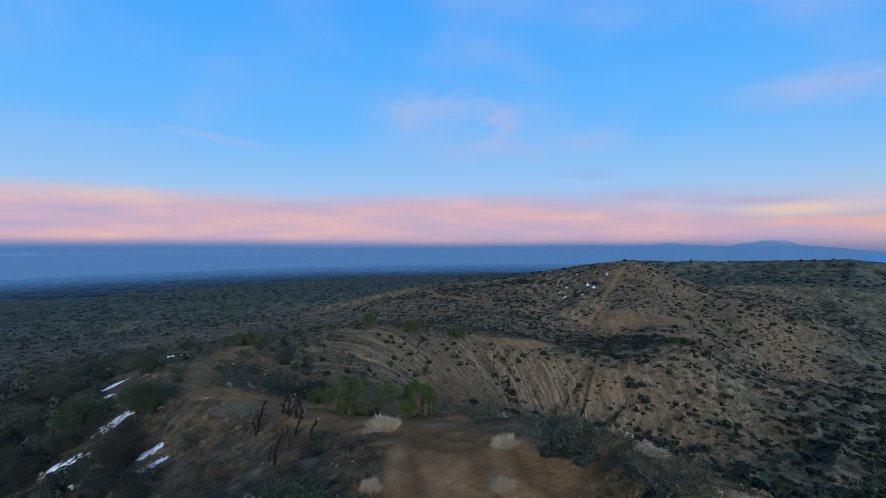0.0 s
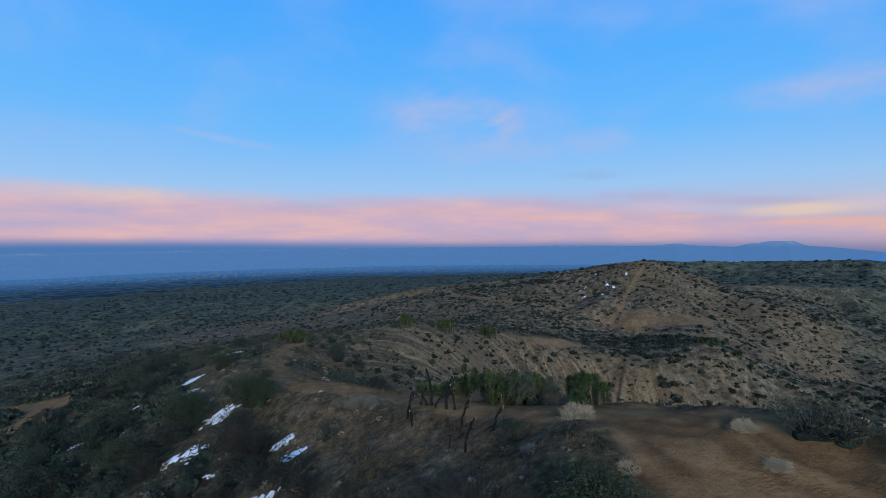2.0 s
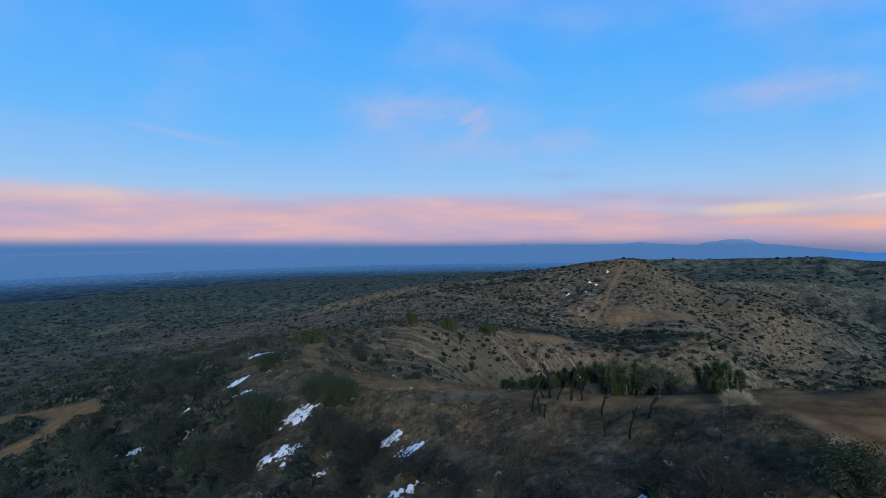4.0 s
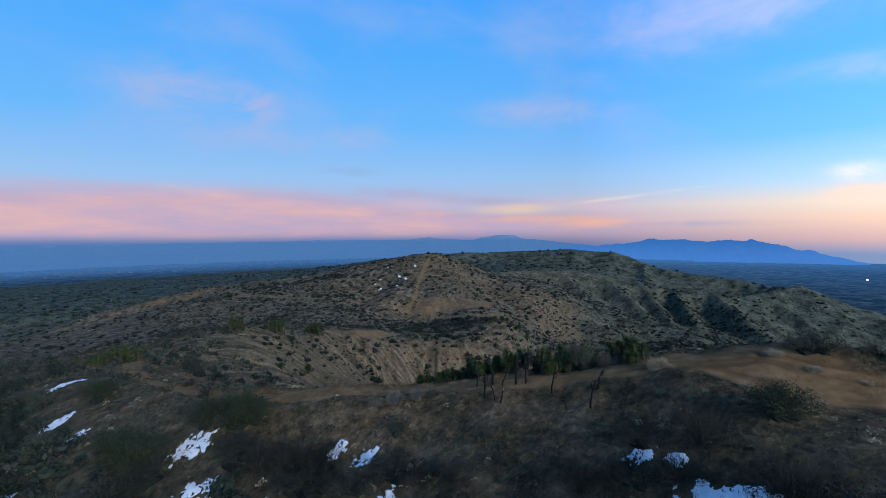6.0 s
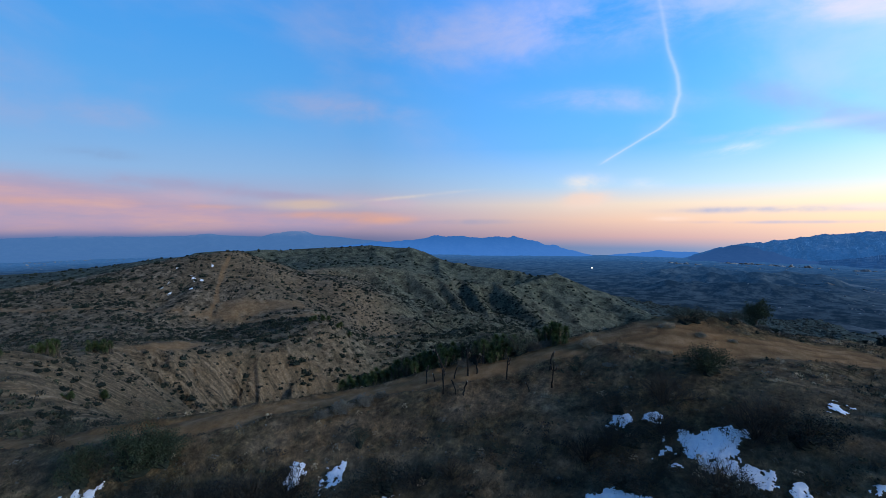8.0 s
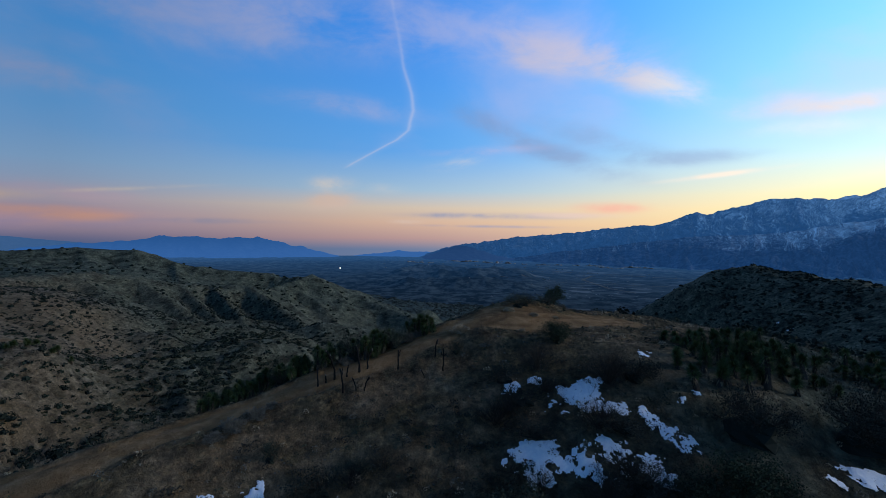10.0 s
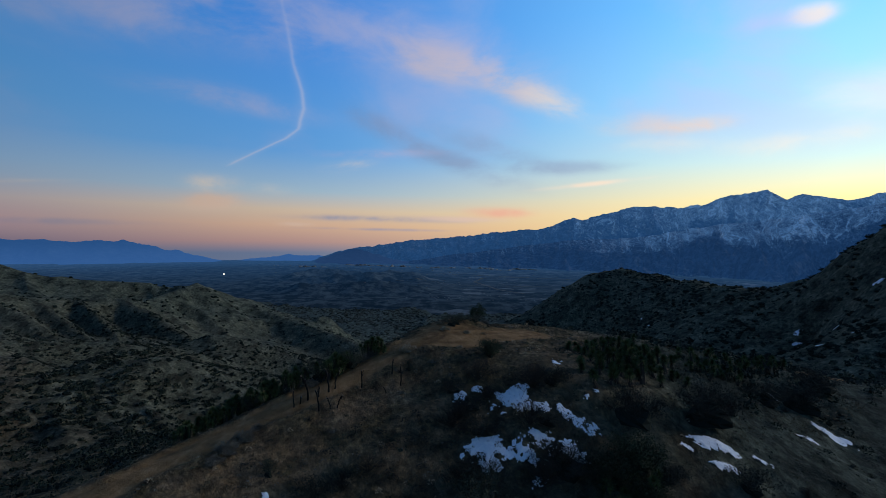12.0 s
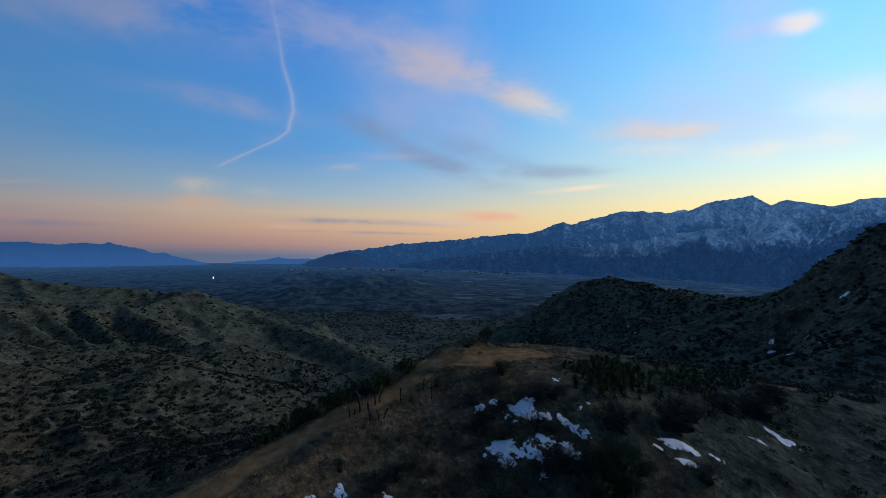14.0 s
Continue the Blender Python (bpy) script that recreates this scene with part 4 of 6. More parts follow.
def on_ground(x, y, sink=0.06, scale=1.0, yaw=None):
    """A pose that stands on the ground."""
    m = pose(x, y, float(ground(x, y)) - sink, 0, 0, rnd(0, 360) if yaw is None else yaw)
    return m @ Matrix.Diagonal((scale, scale, scale, 1))


def place(kind, x, y, scale=1.0, sink=0.06, label="", yaw=None, tall=1.0):
    """A copy of a plant on the ground, of its own size."""
    ob = copy_thing(kind, Matrix())
    ob.matrix_basis = on_ground(x, y, sink, 1.0, yaw)
    ob.scale = (scale, scale, scale * tall)
    return tagged(ob, label)


# ---- plants ----
BARK = leaf_material("grey_bark", (0.02, 0.017, 0.014), (0.07, 0.06, 0.05), 0.9, 8)
DARK_TWIG = leaf_material("dark_twigs", (0.012, 0.012, 0.010), (0.052, 0.048, 0.040), 0.9, 8)
CHAR = leaf_material("charred_wood", (0.006, 0.006, 0.006), (0.022, 0.019, 0.017), 0.85, 14)
PALE_WOOD = leaf_material("bleached_wood", (0.10, 0.085, 0.065), (0.26, 0.23, 0.19), 0.85, 10)
YUCCA_LEAF = leaf_material("yucca_leaf", (0.016, 0.028, 0.012), (0.076, 0.104, 0.040), 0.6, 1.5)
YUCCA_DEAD = leaf_material("dead_yucca_leaf", (0.09, 0.07, 0.045), (0.24, 0.19, 0.12), 0.85)
JUNIPER = leaf_material("juniper_leaf", (0.012, 0.018, 0.012), (0.045, 0.06, 0.035), 0.8)
GRASS = leaf_material("dry_grass", (0.036, 0.030, 0.020), (0.140, 0.118, 0.078), 0.85, 0.6)
SHRUB_DARK = leaf_material("blackbrush_leaf", (0.012, 0.016, 0.013), (0.050, 0.054, 0.044), 0.85)
SHRUB_BLUE = leaf_material("sage_leaf", (0.024, 0.03, 0.022), (0.075, 0.085, 0.06), 0.85)


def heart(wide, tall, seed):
    """The dense inside of a bush as a solid lumpy dome, in place of inner twigs and leaves."""
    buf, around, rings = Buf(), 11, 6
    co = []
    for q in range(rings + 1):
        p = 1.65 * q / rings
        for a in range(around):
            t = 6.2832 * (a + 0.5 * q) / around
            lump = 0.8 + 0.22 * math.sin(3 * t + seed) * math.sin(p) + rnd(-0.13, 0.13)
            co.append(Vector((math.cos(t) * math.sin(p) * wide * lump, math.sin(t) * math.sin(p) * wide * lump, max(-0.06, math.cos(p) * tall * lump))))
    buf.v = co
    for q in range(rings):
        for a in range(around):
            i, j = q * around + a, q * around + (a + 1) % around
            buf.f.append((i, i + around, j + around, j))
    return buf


def leafy_shrub(name, label, wood, leaf, stems=16, leaves=900, wide=0.75, tall=0.9, size=0.055, droop=0.0, core=0.5):
    """Forked stems from one root with leaves clustered in uneven clumps round their ends. About one metre high."""
    root = thing(name, label, "shrub")
    twigs, crown = Buf(), Buf()
    tips = []
    for s in range(stems):
        yaw, pitch = rnd(0, 6.283), rnd(0.35, 1.45)
        out = heading(yaw, pitch)
        far = Vector((out.x * wide, out.y * wide, 0.1 + out.z * tall * rnd(0.75, 1.05)))
        mid = far * 0.5 + Vector((rnd(-.08, .08), rnd(-.08, .08), rnd(0.0, 0.1)))
        twigs.tube([Vector((rnd(-.06, .06), rnd(-.06, .06), -0.1)), mid, far], [0.02, 0.012, 0.004], 4, False)
        tips += [far, mid.lerp(far, 0.6)]
        for k in range(2):
            end = far + heading(yaw + rnd(-1, 1), rnd(0.1, 1.4)) * rnd(0.12, 0.28)
            twigs.tube([mid.lerp(far, rnd(0.3, 0.8)), end], [0.009, 0.003], 3, False)
            tips.append(end)
    for k in range(leaves):
        c = random.choice(tips) * (1.0 if k % 4 else rnd(0.45, 0.9)) + Vector((random.gauss(0, 0.1), random.gauss(0, 0.1), random.gauss(-droop, 0.09)))
        c.z = max(c.z, 0.03)
        a, b = heading(rnd(0, 6.283), rnd(-0.6, 1.5)) * size * rnd(0.7, 1.7), heading(rnd(0, 6.283), rnd(-0.8, 0.8)) * size * 0.45
        crown.quad(c - a * 0.5, c + b, c + a * 0.5, c - b)
    part("branchwork", twigs, wood, root)
    part("foliage", crown, leaf, root)
    # a near-black dome: the shade among the leaves given as shape and colour
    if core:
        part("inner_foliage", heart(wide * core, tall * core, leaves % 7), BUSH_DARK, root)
    return root


def bare_shrub(name, label, wood, stems=40, tall=1.0, wide=0.8, forks=4, thick=0.012):
    """A leafless shrub of many thin upright forking twigs."""
    root = thing(name, label, "shrub")
    low, high = Buf(), Buf()
    for s in range(stems):
        yaw, pitch = rnd(0, 6.283), rnd(0.5, 1.5)
        out = heading(yaw, pitch)
        far = Vector((out.x * wide, out.y * wide, out.z * tall * rnd(0.6, 1.05)))
        mid = far * 0.55 + Vector((rnd(-.06, .06), rnd(-.06, .06), rnd(0.0, 0.08)))
        low.tube([Vector((rnd(-.12, .12), rnd(-.12, .12), -0.1)), mid, far], [thick, thick * 0.6, thick * 0.25], 3, False)
        for k in range(forks):
            start = mid.lerp(far, rnd(0.0, 0.9))
            end = start + heading(yaw + rnd(-1.2, 1.2), rnd(0.3, 1.4)) * rnd(0.15, 0.4)
            high.tube([start, start.lerp(end, 0.5) + Vector((rnd(-.02, .02), rnd(-.02, .02), 0.01)), end], [thick * 0.5, thick * 0.35, thick * 0.15], 3, False)
    part("branchwork", low, wood, root)
    for k in range(stems * 16):
        out = heading(rnd(0, 6.283), math.asin(rnd(0.0, 1.0)))
        c = Vector((out.x * wide, out.y * wide, out.z * tall)) * rnd(0.3, 0.95)
        high.blade(c, c + heading(rnd(0, 6.283), rnd(-0.3, 1.3)) * rnd(0.05, 0.12), 0.014, heading(rnd(0, 6.283), 0))
    part("twig_crown", high, wood, root)
    return root


def brush_clump(name, label, mat, blades=900, tall=0.7, wide=0.6, width=0.012):
    """A rounded clump of fine dry twigs."""
    root = thing(name, label, "shrub")
    inner, outer = Buf(), Buf()
    for k in range(blades):
        yaw, pitch = rnd(0, 6.283), math.asin(rnd(0.0, 1.0))
        out = heading(yaw, pitch)
        reach = rnd(0.55, 1.02) * (0.86 + 0.14 * math.sin(yaw * 3 + pitch * 4) + 0.07 * math.sin(yaw * 8 + 2))
        tip = Vector((out.x * wide, out.y * wide, out.z * tall + 0.03)) * reach
        base = tip * rnd(0.62, 0.85) + Vector((rnd(-.06, .06), rnd(-.06, .06), rnd(-.05, .03)))
        (outer if k % 3 else inner).blade(base, tip + Vector((rnd(-.05, .05), rnd(-.05, .05), rnd(-.02, .04))), width * rnd(0.7, 1.6), heading(rnd(0, 6.283), 0))
    part("heartwood", heart(wide * 0.5, tall * 0.5, blades % 5), mat, root)
    part("inner_brush", inner, mat, root)
    part("outer_brush", outer, mat, root)
    return root


def rosette(buf, centre, axis, count, length, width, lo=-0.5, hi=1.45):
    """A head of stiff pointed leaves round an axis."""
    turn = axis.to_track_quat("Z", "Y").to_matrix()
    for k in range(count):
        out = turn @ heading(k * 2.39996 + rnd(-.2, .2), lo + (hi - lo) * (k / count) ** 0.8)
        tip = centre + out * length * rnd(0.8, 1.1)
        buf.blade(centre + out * 0.03, tip, width, out.cross(axis + Vector((0.01, 0.02, 0))))


def yucca(name, label, trunks, seed, spike=0.4):
    """Several shaggy trunks, each with a head of green spikes. trunks: list of (dx, dy, height, lean)."""
    random.seed(seed)
    root = thing(name, label, "yucca")
    for dx, dy, tall, lean in trunks:
        stem, skirt, head = Buf(), Buf(), Buf()
        yaw = rnd(0, 6.283)
        top = Vector((dx + math.cos(yaw) * lean, dy + math.sin(yaw) * lean, tall))
        base = Vector((dx, dy, -0.25))
        path = [base.lerp(top, k / 4) + Vector((rnd(-.03, .03), rnd(-.03, .03), 0)) for k in range(5)]
        stem.tube(path, [0.13, 0.11, 0.10, 0.10, 0.08], 6)
        axis = (path[-1] - path[-2]).normalized()
        for k in range(34):
            c = path[0].lerp(top, rnd(0.35, 1.0))
            out = heading(rnd(0, 6.283), rnd(-1.4, -0.7))
            skirt.blade(c, c + out * rnd(0.25, 0.45), 0.035, out.cross(Vector((0, 0, 1))))
        rosette(head, top, axis, 62, spike * rnd(0.9, 1.1), 0.06, -0.5, 1.45)
        for k in range(3):
            rosette(head, top - axis * 0.2 * (k + 1) * min(1.0, tall), axis, 34, spike * rnd(0.82, 1.0), 0.055, -0.1, 0.95)
        trunk = part("trunk", stem, BARK, root)
        part("leaf_skirt", skirt, YUCCA_DEAD, trunk, "skirt of dry brown leaves")
        part("leaf_head", head, YUCCA_LEAF, root, "spiky green leaf rosette")
    return root


def burnt_stump(name, label, seed, tall=1.4, arms=2, fork=0.0):
    """A charred yucca trunk, crooked, with stubs and pale broken ends."""
    random.seed(seed)
    root = thing(name, label, "tree stump")
    yaw = rnd(0, 6.283)
    trunk = Buf()
    path = [Vector((0, 0, -0.2))]
    for k in range(1, 7):
        path.append(Vector((math.cos(yaw) * 0.03 * k * k * 0.3 + rnd(-.03, .03), math.sin(yaw) * 0.03 * k * k * 0.3 + rnd(-.03, .03), tall * k / 6)))
    trunk.tube(path, [0.055, 0.044, 0.036, 0.041, 0.034, 0.038, 0.03], 8)
    body = part("trunk", trunk, CHAR, root, smooth_shade=True)
    tip = Buf()
    tip.tube([path[-1] - Vector((0, 0, 0.05)), path[-1] + Vector((0.01, 0, 0.02))], [0.032, 0.02], 7)
    part("broken_end", tip, PALE_WOOD, body, "pale broken end")
    for k in range(arms):
        arm, a = Buf(), rnd(0, 6.283)
        start = path[random.randint(2, 5)] if k else path[4]
        knee = start + heading(a, 0.5) * rnd(0.08, 0.15)
        end = knee + heading(a + rnd(-.5, .5), 1.2) * rnd(0.08, 0.28)
        arm.tube([start, knee, end], [0.028, 0.026, 0.02], 7)
        limb = part("limb", arm, CHAR, root, smooth_shade=True)
        if k == 0:
            cut = Buf()
            cut.tube([end - Vector((0, 0, 0.03)), end + Vector((0, 0, 0.02))], [0.022, 0.014], 7)
            part("broken_end", cut, PALE_WOOD, limb, "pale broken end")
    return root


random.seed(11)
CREOSOTE = leafy_shrub("shrub", "dark green leafy desert shrub on dry soil", BARK, SHRUB_GREEN, 18, 2000, 0.8, 0.95, 0.05)
BLACKBRUSH = leafy_shrub("shrub", "dense dark thorny shrub on the hillside", BARK, SHRUB_DARK, 18, 2000, 0.9, 0.8, 0.05)
SAGE = leafy_shrub("shrub", "grey-green sage shrub on dry soil", BARK, SHRUB_BLUE, 18, 1800, 0.8, 0.65, 0.05)
TWIGGY = bare_shrub("shrub", "leafless dark shrub of thin forking twigs", DARK_TWIG, 60, 0.9, 0.9, 5, 0.009)
STRAW = brush_clump("shrub", "pale straw-coloured rounded dry brush", SHRUB_STRAW, 2600, 0.5, 0.62, 0.011)
GREYBRUSH = brush_clump("shrub", "grey rounded dry brush clump", SHRUB_GREY, 2400, 0.52, 0.68, 0.011)
ROUND_BUSH = leafy_shrub("shrub", "round dense dark evergreen bush", BARK, JUNIPER, 26, 4200, 0.75, 1.2, 0.05, 0.05)
FINE_CREOSOTE = leafy_shrub("shrub", "dark green leafy desert shrub on dry soil", BARK, SHRUB_GREEN, 22, 2000, 0.8, 0.95, 0.048)
FINE_BLACKBRUSH = leafy_shrub("shrub", "dense dark thorny shrub on the hillside", BARK, SHRUB_DARK, 26, 2200, 0.9, 0.8, 0.048)
FINE_SAGE = leafy_shrub("shrub", "grey-green sage shrub on dry soil", BARK, SHRUB_BLUE, 22, 1800, 0.8, 0.65, 0.042)
BIG_CREOSOTE = leafy_shrub("shrub", "large dark green leafy shrub beside the track", BARK, JUNIPER, 40, 6500, 0.78, 0.95, 0.042)
BIG_BLACKBRUSH = leafy_shrub("shrub", "large dense dark thorny shrub on the hillside", BARK, SHRUB_DARK, 40, 5200, 0.9, 0.8, 0.034, 0.0, 0.8)
FINER = {CREOSOTE: FINE_CREOSOTE, BLACKBRUSH: FINE_BLACKBRUSH, SAGE: FINE_SAGE}
MASTERS = (BIG_BLACKBRUSH, BIG_CREOSOTE, FINE_CREOSOTE, FINE_BLACKBRUSH, FINE_SAGE, CREOSOTE, BLACKBRUSH, SAGE, TWIGGY, STRAW, GREYBRUSH, ROUND_BUSH)

# shrubs that stand out: kind, x, y, size, height factor
NAMED = [
    (ROUND_BUSH, -19.6, 29.7, 1.15, 1.0), (CREOSOTE, -18.1, 28.4, 1.6, 1.05), (CREOSOTE, -17.2, 27.9, 1.2, 1.0), (TWIGGY, -5.5, 10.2, 1.7, 0.85),
    (CREOSOTE, -3.0, 9.0, 1.2, 0.8), (CREOSOTE, -4.0, 14.5, 0.6, 0.9), (CREOSOTE, -11.7, 21.3, 0.55, 1.2),
    (STRAW, -1.9, 14.5, 1.2, 1.0), (GREYBRUSH, -9.8, 23.0, 1.1, 1.0), (GREYBRUSH, -10.8, 23.5, 1.2, 0.9), (GREYBRUSH, -9.0, 22.6, 0.7, 0.9), (GREYBRUSH, -11.7, 23.8, 0.9, 0.8),
    (GREYBRUSH, -1.9, 17.7, 1.2, 1.0), (SAGE, -2.5, 18.3, 1.3, 1.1), (GREYBRUSH, -1.3, 17.2, 1.0, 1.0), (SAGE, -3.9, 20.3, 1.2, 1.2), (GREYBRUSH, -4.6, 20.6, 0.9, 1.0), (SAGE, -5.6, 23.9, 0.9, 1.0), (STRAW, -1.75, 10.9, 0.62, 1.0), (STRAW, 1.25, 10.0, 0.62, 0.9), (STRAW, 1.5, 11.6, 0.85, 0.85),
    (SAGE, 2.6, 11.0, 1.1, 0.9), (SAGE, 3.2, 10.6, 1.0, 1.0), (SAGE, 4.2, 9.0, 1.0, 0.8), (STRAW, 1.8, 8.6, 0.5, 0.9), (STRAW, -0.9, 8.9, 0.45, 0.8),
    (STRAW, 3.2, 11.9, 0.8, 0.6), (STRAW, 4.6, 10.6, 0.9, 0.6), (STRAW, 5.8, 9.0, 0.8, 0.7), (STRAW, 3.3, 8.2, 0.5, 0.7), (GREYBRUSH, 6.6, 7.7, 1.0, 0.8), (GREYBRUSH, 7.6, 6.6, 0.9, 0.8),
    (TWIGGY, -6.6, 7.0, 1.6, 0.95), (BLACKBRUSH, -6.4, 5.7, 1.3, 0.8), (TWIGGY, -7.0, 9.9, 1.2, 0.7), (BLACKBRUSH, -6.3, 11.8, 1.0, 0.7), (TWIGGY, -8.0, 11.6, 1.2, 0.8),
    (BLACKBRUSH, -8.8, 1.6, 1.7, 1.1), (BLACKBRUSH, -7.8, -3.4, 1.9, 1.1), (BLACKBRUSH, -6.0, -5.6, 1.6, 1.0),
    (BLACKBRUSH, 0.8, -17.6, 2.0, 1.1), (BLACKBRUSH, -0.2, -13.6, 1.6, 1.0),
    (TWIGGY, -12.2, 8.0, 1.6, 0.8), (BLACKBRUSH, -11.6, 6.6, 1.5, 0.7), (TWIGGY, -11.2, 7.2, 1.5, 0.8), (BLACKBRUSH, -9.0, 6.8, 1.4, 0.6), (TWIGGY, -9.0, 7.8, 1.5, 0.8), (TWIGGY, -11.6, 10.4, 1.3, 0.7), (BLACKBRUSH, -9.2, 10.6, 1.2, 0.6),
    (TWIGGY, -6.0, 6.6, 1.2, 0.9), (BLACKBRUSH, -7.6, 10.9, 1.1, 0.6), (CREOSOTE, -12.7, 4.6, 1.6, 1.0), (CREOSOTE, -13.6, 3.4, 1.4, 0.9), (BLACKBRUSH, -12.0, 1.6, 1.2, 0.8),
    (SAGE, -9.5, 15.5, 0.6, 0.7), (SAGE, -11.4, 17.6, 0.7, 0.7), (TWIGGY, -12.0, 17.8, 1.1, 0.8), (TWIGGY, -15.0, 21.8, 1.6, 0.9), (TWIGGY, -16.0, 22.8, 1.5, 0.9), (TWIGGY, -17.4, 24.4, 1.7, 0.9), (BLACKBRUSH, -14.2, 19.6, 1.2, 0.8),
    (CREOSOTE, -22.6, 29.3, 1.7, 1.0), (CREOSOTE, -24.0, 31.0, 1.6, 1.0), (CREOSOTE, -26.2, 41.3, 1.5, 0.9), (SAGE, -24.8, 43.0, 0.8, 0.8), (TWIGGY, -19.5, 34.5, 0.8, 0.9),
    (BLACKBRUSH, -24.0, 27.4, 1.6, 0.8), (TWIGGY, -22.2, 24.6, 1.7, 0.8), (BLACKBRUSH, -18.1, 25.6, 1.5, 0.8), (BLACKBRUSH, -15.8, 21.4, 1.5, 0.75), (TWIGGY, -16.4, 23.4, 1.6, 0.9), (BLACKBRUSH, -22.4, 28.2, 1.5, 0.8), (CREOSOTE, -25.4, 26.6, 1.4, 0.9),
    (BLACKBRUSH, -12.6, 18.9, 1.3, 0.7), (TWIGGY, -11.2, 16.6, 1.2, 0.7), (BLACKBRUSH, -18.4, 26.6, 1.2, 0.8), (TWIGGY, -8.7, 12.2, 1.3, 0.8), (BLACKBRUSH, -11.9, 11.9, 1.2, 0.7),
    (CREOSOTE, -11.8, 3.2, 1.8, 0.9), (BLACKBRUSH, 4.1, -21.9, 2.2, 1.0),
    (GREYBRUSH, -9.0, 18.6, 0.6, 0.5), (GREYBRUSH, -3.6, 13.0, 0.7, 0.5), (STRAW, -6.0, 15.0, 0.6, 0.5), (STRAW, -2.0, 8.2, 0.6, 0.6), (GREYBRUSH, 6.0, -12.6, 1.6, 0.8),
]
for kind, x, y, size, tall in NAMED:
    place(BIG_CREOSOTE if kind is CREOSOTE and size >= 1.0 else BIG_BLACKBRUSH if kind is BLACKBRUSH and size > 1.4 else FINER.get(kind, kind), x, y, size, tall=tall)

# the nearer thicket on the western slope and the scattered shrubs round the knoll
rng = np.random.RandomState(4)
taken = [(x, y, 0.6 * s) for _, x, y, s, _ in NAMED]


def free(x, y, r):
    return all((x - a) ** 2 + (y - b) ** 2 > (r + c) ** 2 for a, b, c in taken)


SNOWS = [  # middle x, y, half length, half width, heading of the long side in degrees
    (-30.0, 51.8, 1.6, 0.7, 55), (-34.9, 49.3, 1.6, 0.6, 20), (-28.3, 40.0, 1.3, 0.55, 35), (-26.9, 36.6, 0.7, 0.5, 40), (-31.2, 37.2, 1.2, 0.45, 20), (-29.0, 32.2, 1.0, 0.55, 60),
    (-20.4, 28.8, 1.0, 0.85, -30), (-20.2, 25.2, 1.25, 0.85, -22), (-14.1, 22.5, 0.75, 0.4, 30), (-13.4, 21.1, 0.75, 0.4, 10), (-17.7, 22.4, 0.35, 0.25, -20), (-13.4, 18.3, 0.8, 0.4, 0),
    (-32.8, 32.6, 0.9, 0.35, 0), (-31.3, 30.3, 0.5, 0.35, 0), (-6.7, 11.5, 0.55, 0.35, -60), (-6.45, 10.4, 0.5, 0.3, -70), (-7.4, 8.7, 1.5, 0.95, -75), (-8.0, 7.2, 0.7, 0.5, -100), (-8.5, 5.6, 0.9, 0.32, -140), (-9.4, 4.7, 0.6, 0.45, -140),
    (-10.4, 10.4, 1.4, 0.85, -80), (-10.4, 7.8, 1.15, 0.85, -100), (-10.8, 5.8, 0.7, 0.45, -120), (-12.2, 8.1, 0.4, 0.3, -60), (-4.4, 4.8, 0.42, 0.3, -30), (-7.6, 4.0, 0.25, 0.15, -60), (-7.1, 3.2, 0.2, 0.15, 0),
    (-9.7, -2.6, 1.35, 0.5, -103), (-10.1, -0.8, 0.35, 0.25, -60), (-9.9, -5.4, 0.6, 0.22, -130), (-11.0, -2.2, 0.7, 0.3, -95), (1.5, -15.8, 0.6, 0.2, -150), (-4.4, -13.6, 0.8, 0.35, -90), (-2.2, -17.8, 1.7, 0.6, -153),
    (57.5, 188, 2.6, 0.8, 72), (53, 180, 1.6, 0.6, 60), (57, 200, 1.0, 0.5, 60), (50, 191, 1.1, 0.5, 60), (47, 183.5, 1.3, 0.5, 40), (66, 190.5, 1.2, 0.5, 60), (58.8, 184.2, 1.4, 0.5, 80), (46.4, 188, 0.9, 0.4, 60),
    (82, -91.6, 1.4, 0.6, 30), (84, -93.5, 1.0, 0.5, 20), (60, -76.5, 1.0, 0.4, 10), (71, -91.7, 0.7, 0.4, 10), (56.4, -81.4, 0.8, 0.4, 10), (148, -87.2, 1.5, 0.7, 0), (158, -88.6, 0.9, 0.5, 0), (69.4, -101, 1.2, 0.5, 20),
]
for x, y, a, b, _ in SNOWS:
    taken.append((x, y, 0.8 * a))
MIX_WEST = (BLACKBRUSH, CREOSOTE, TWIGGY, CREOSOTE, SAGE)
MIX_DRY = (SAGE, GREYBRUSH, TWIGGY, STRAW, GREYBRUSH)
count = 0
for x, y in zip(rng.uniform(-44, -9, 4200), rng.uniform(-6, 62, 4200)):
    if count >= 150:
        break
    along = to_line(np.array([x]), np.array([y]), TRACKS[0][0])[0]
    bare = float(trail_mask(np.array([x]), np.array([y]))[0])
    if bare > 0.1 or along < 6.5 + 2.0 * float(fbm(np.array([x / 7]), np.array([y / 7]), 17)[0]) or x > -12 and y > 13:
        continue
    size = rng.uniform(0.8, 1.9)
    if free(x, y, 0.45 * size):
        taken.append((x, y, 0.45 * size))
        place(MIX_WEST[rng.randint(5)], x, y, size, tall=rng.uniform(0.75, 1.05))
        count += 1
count = 0
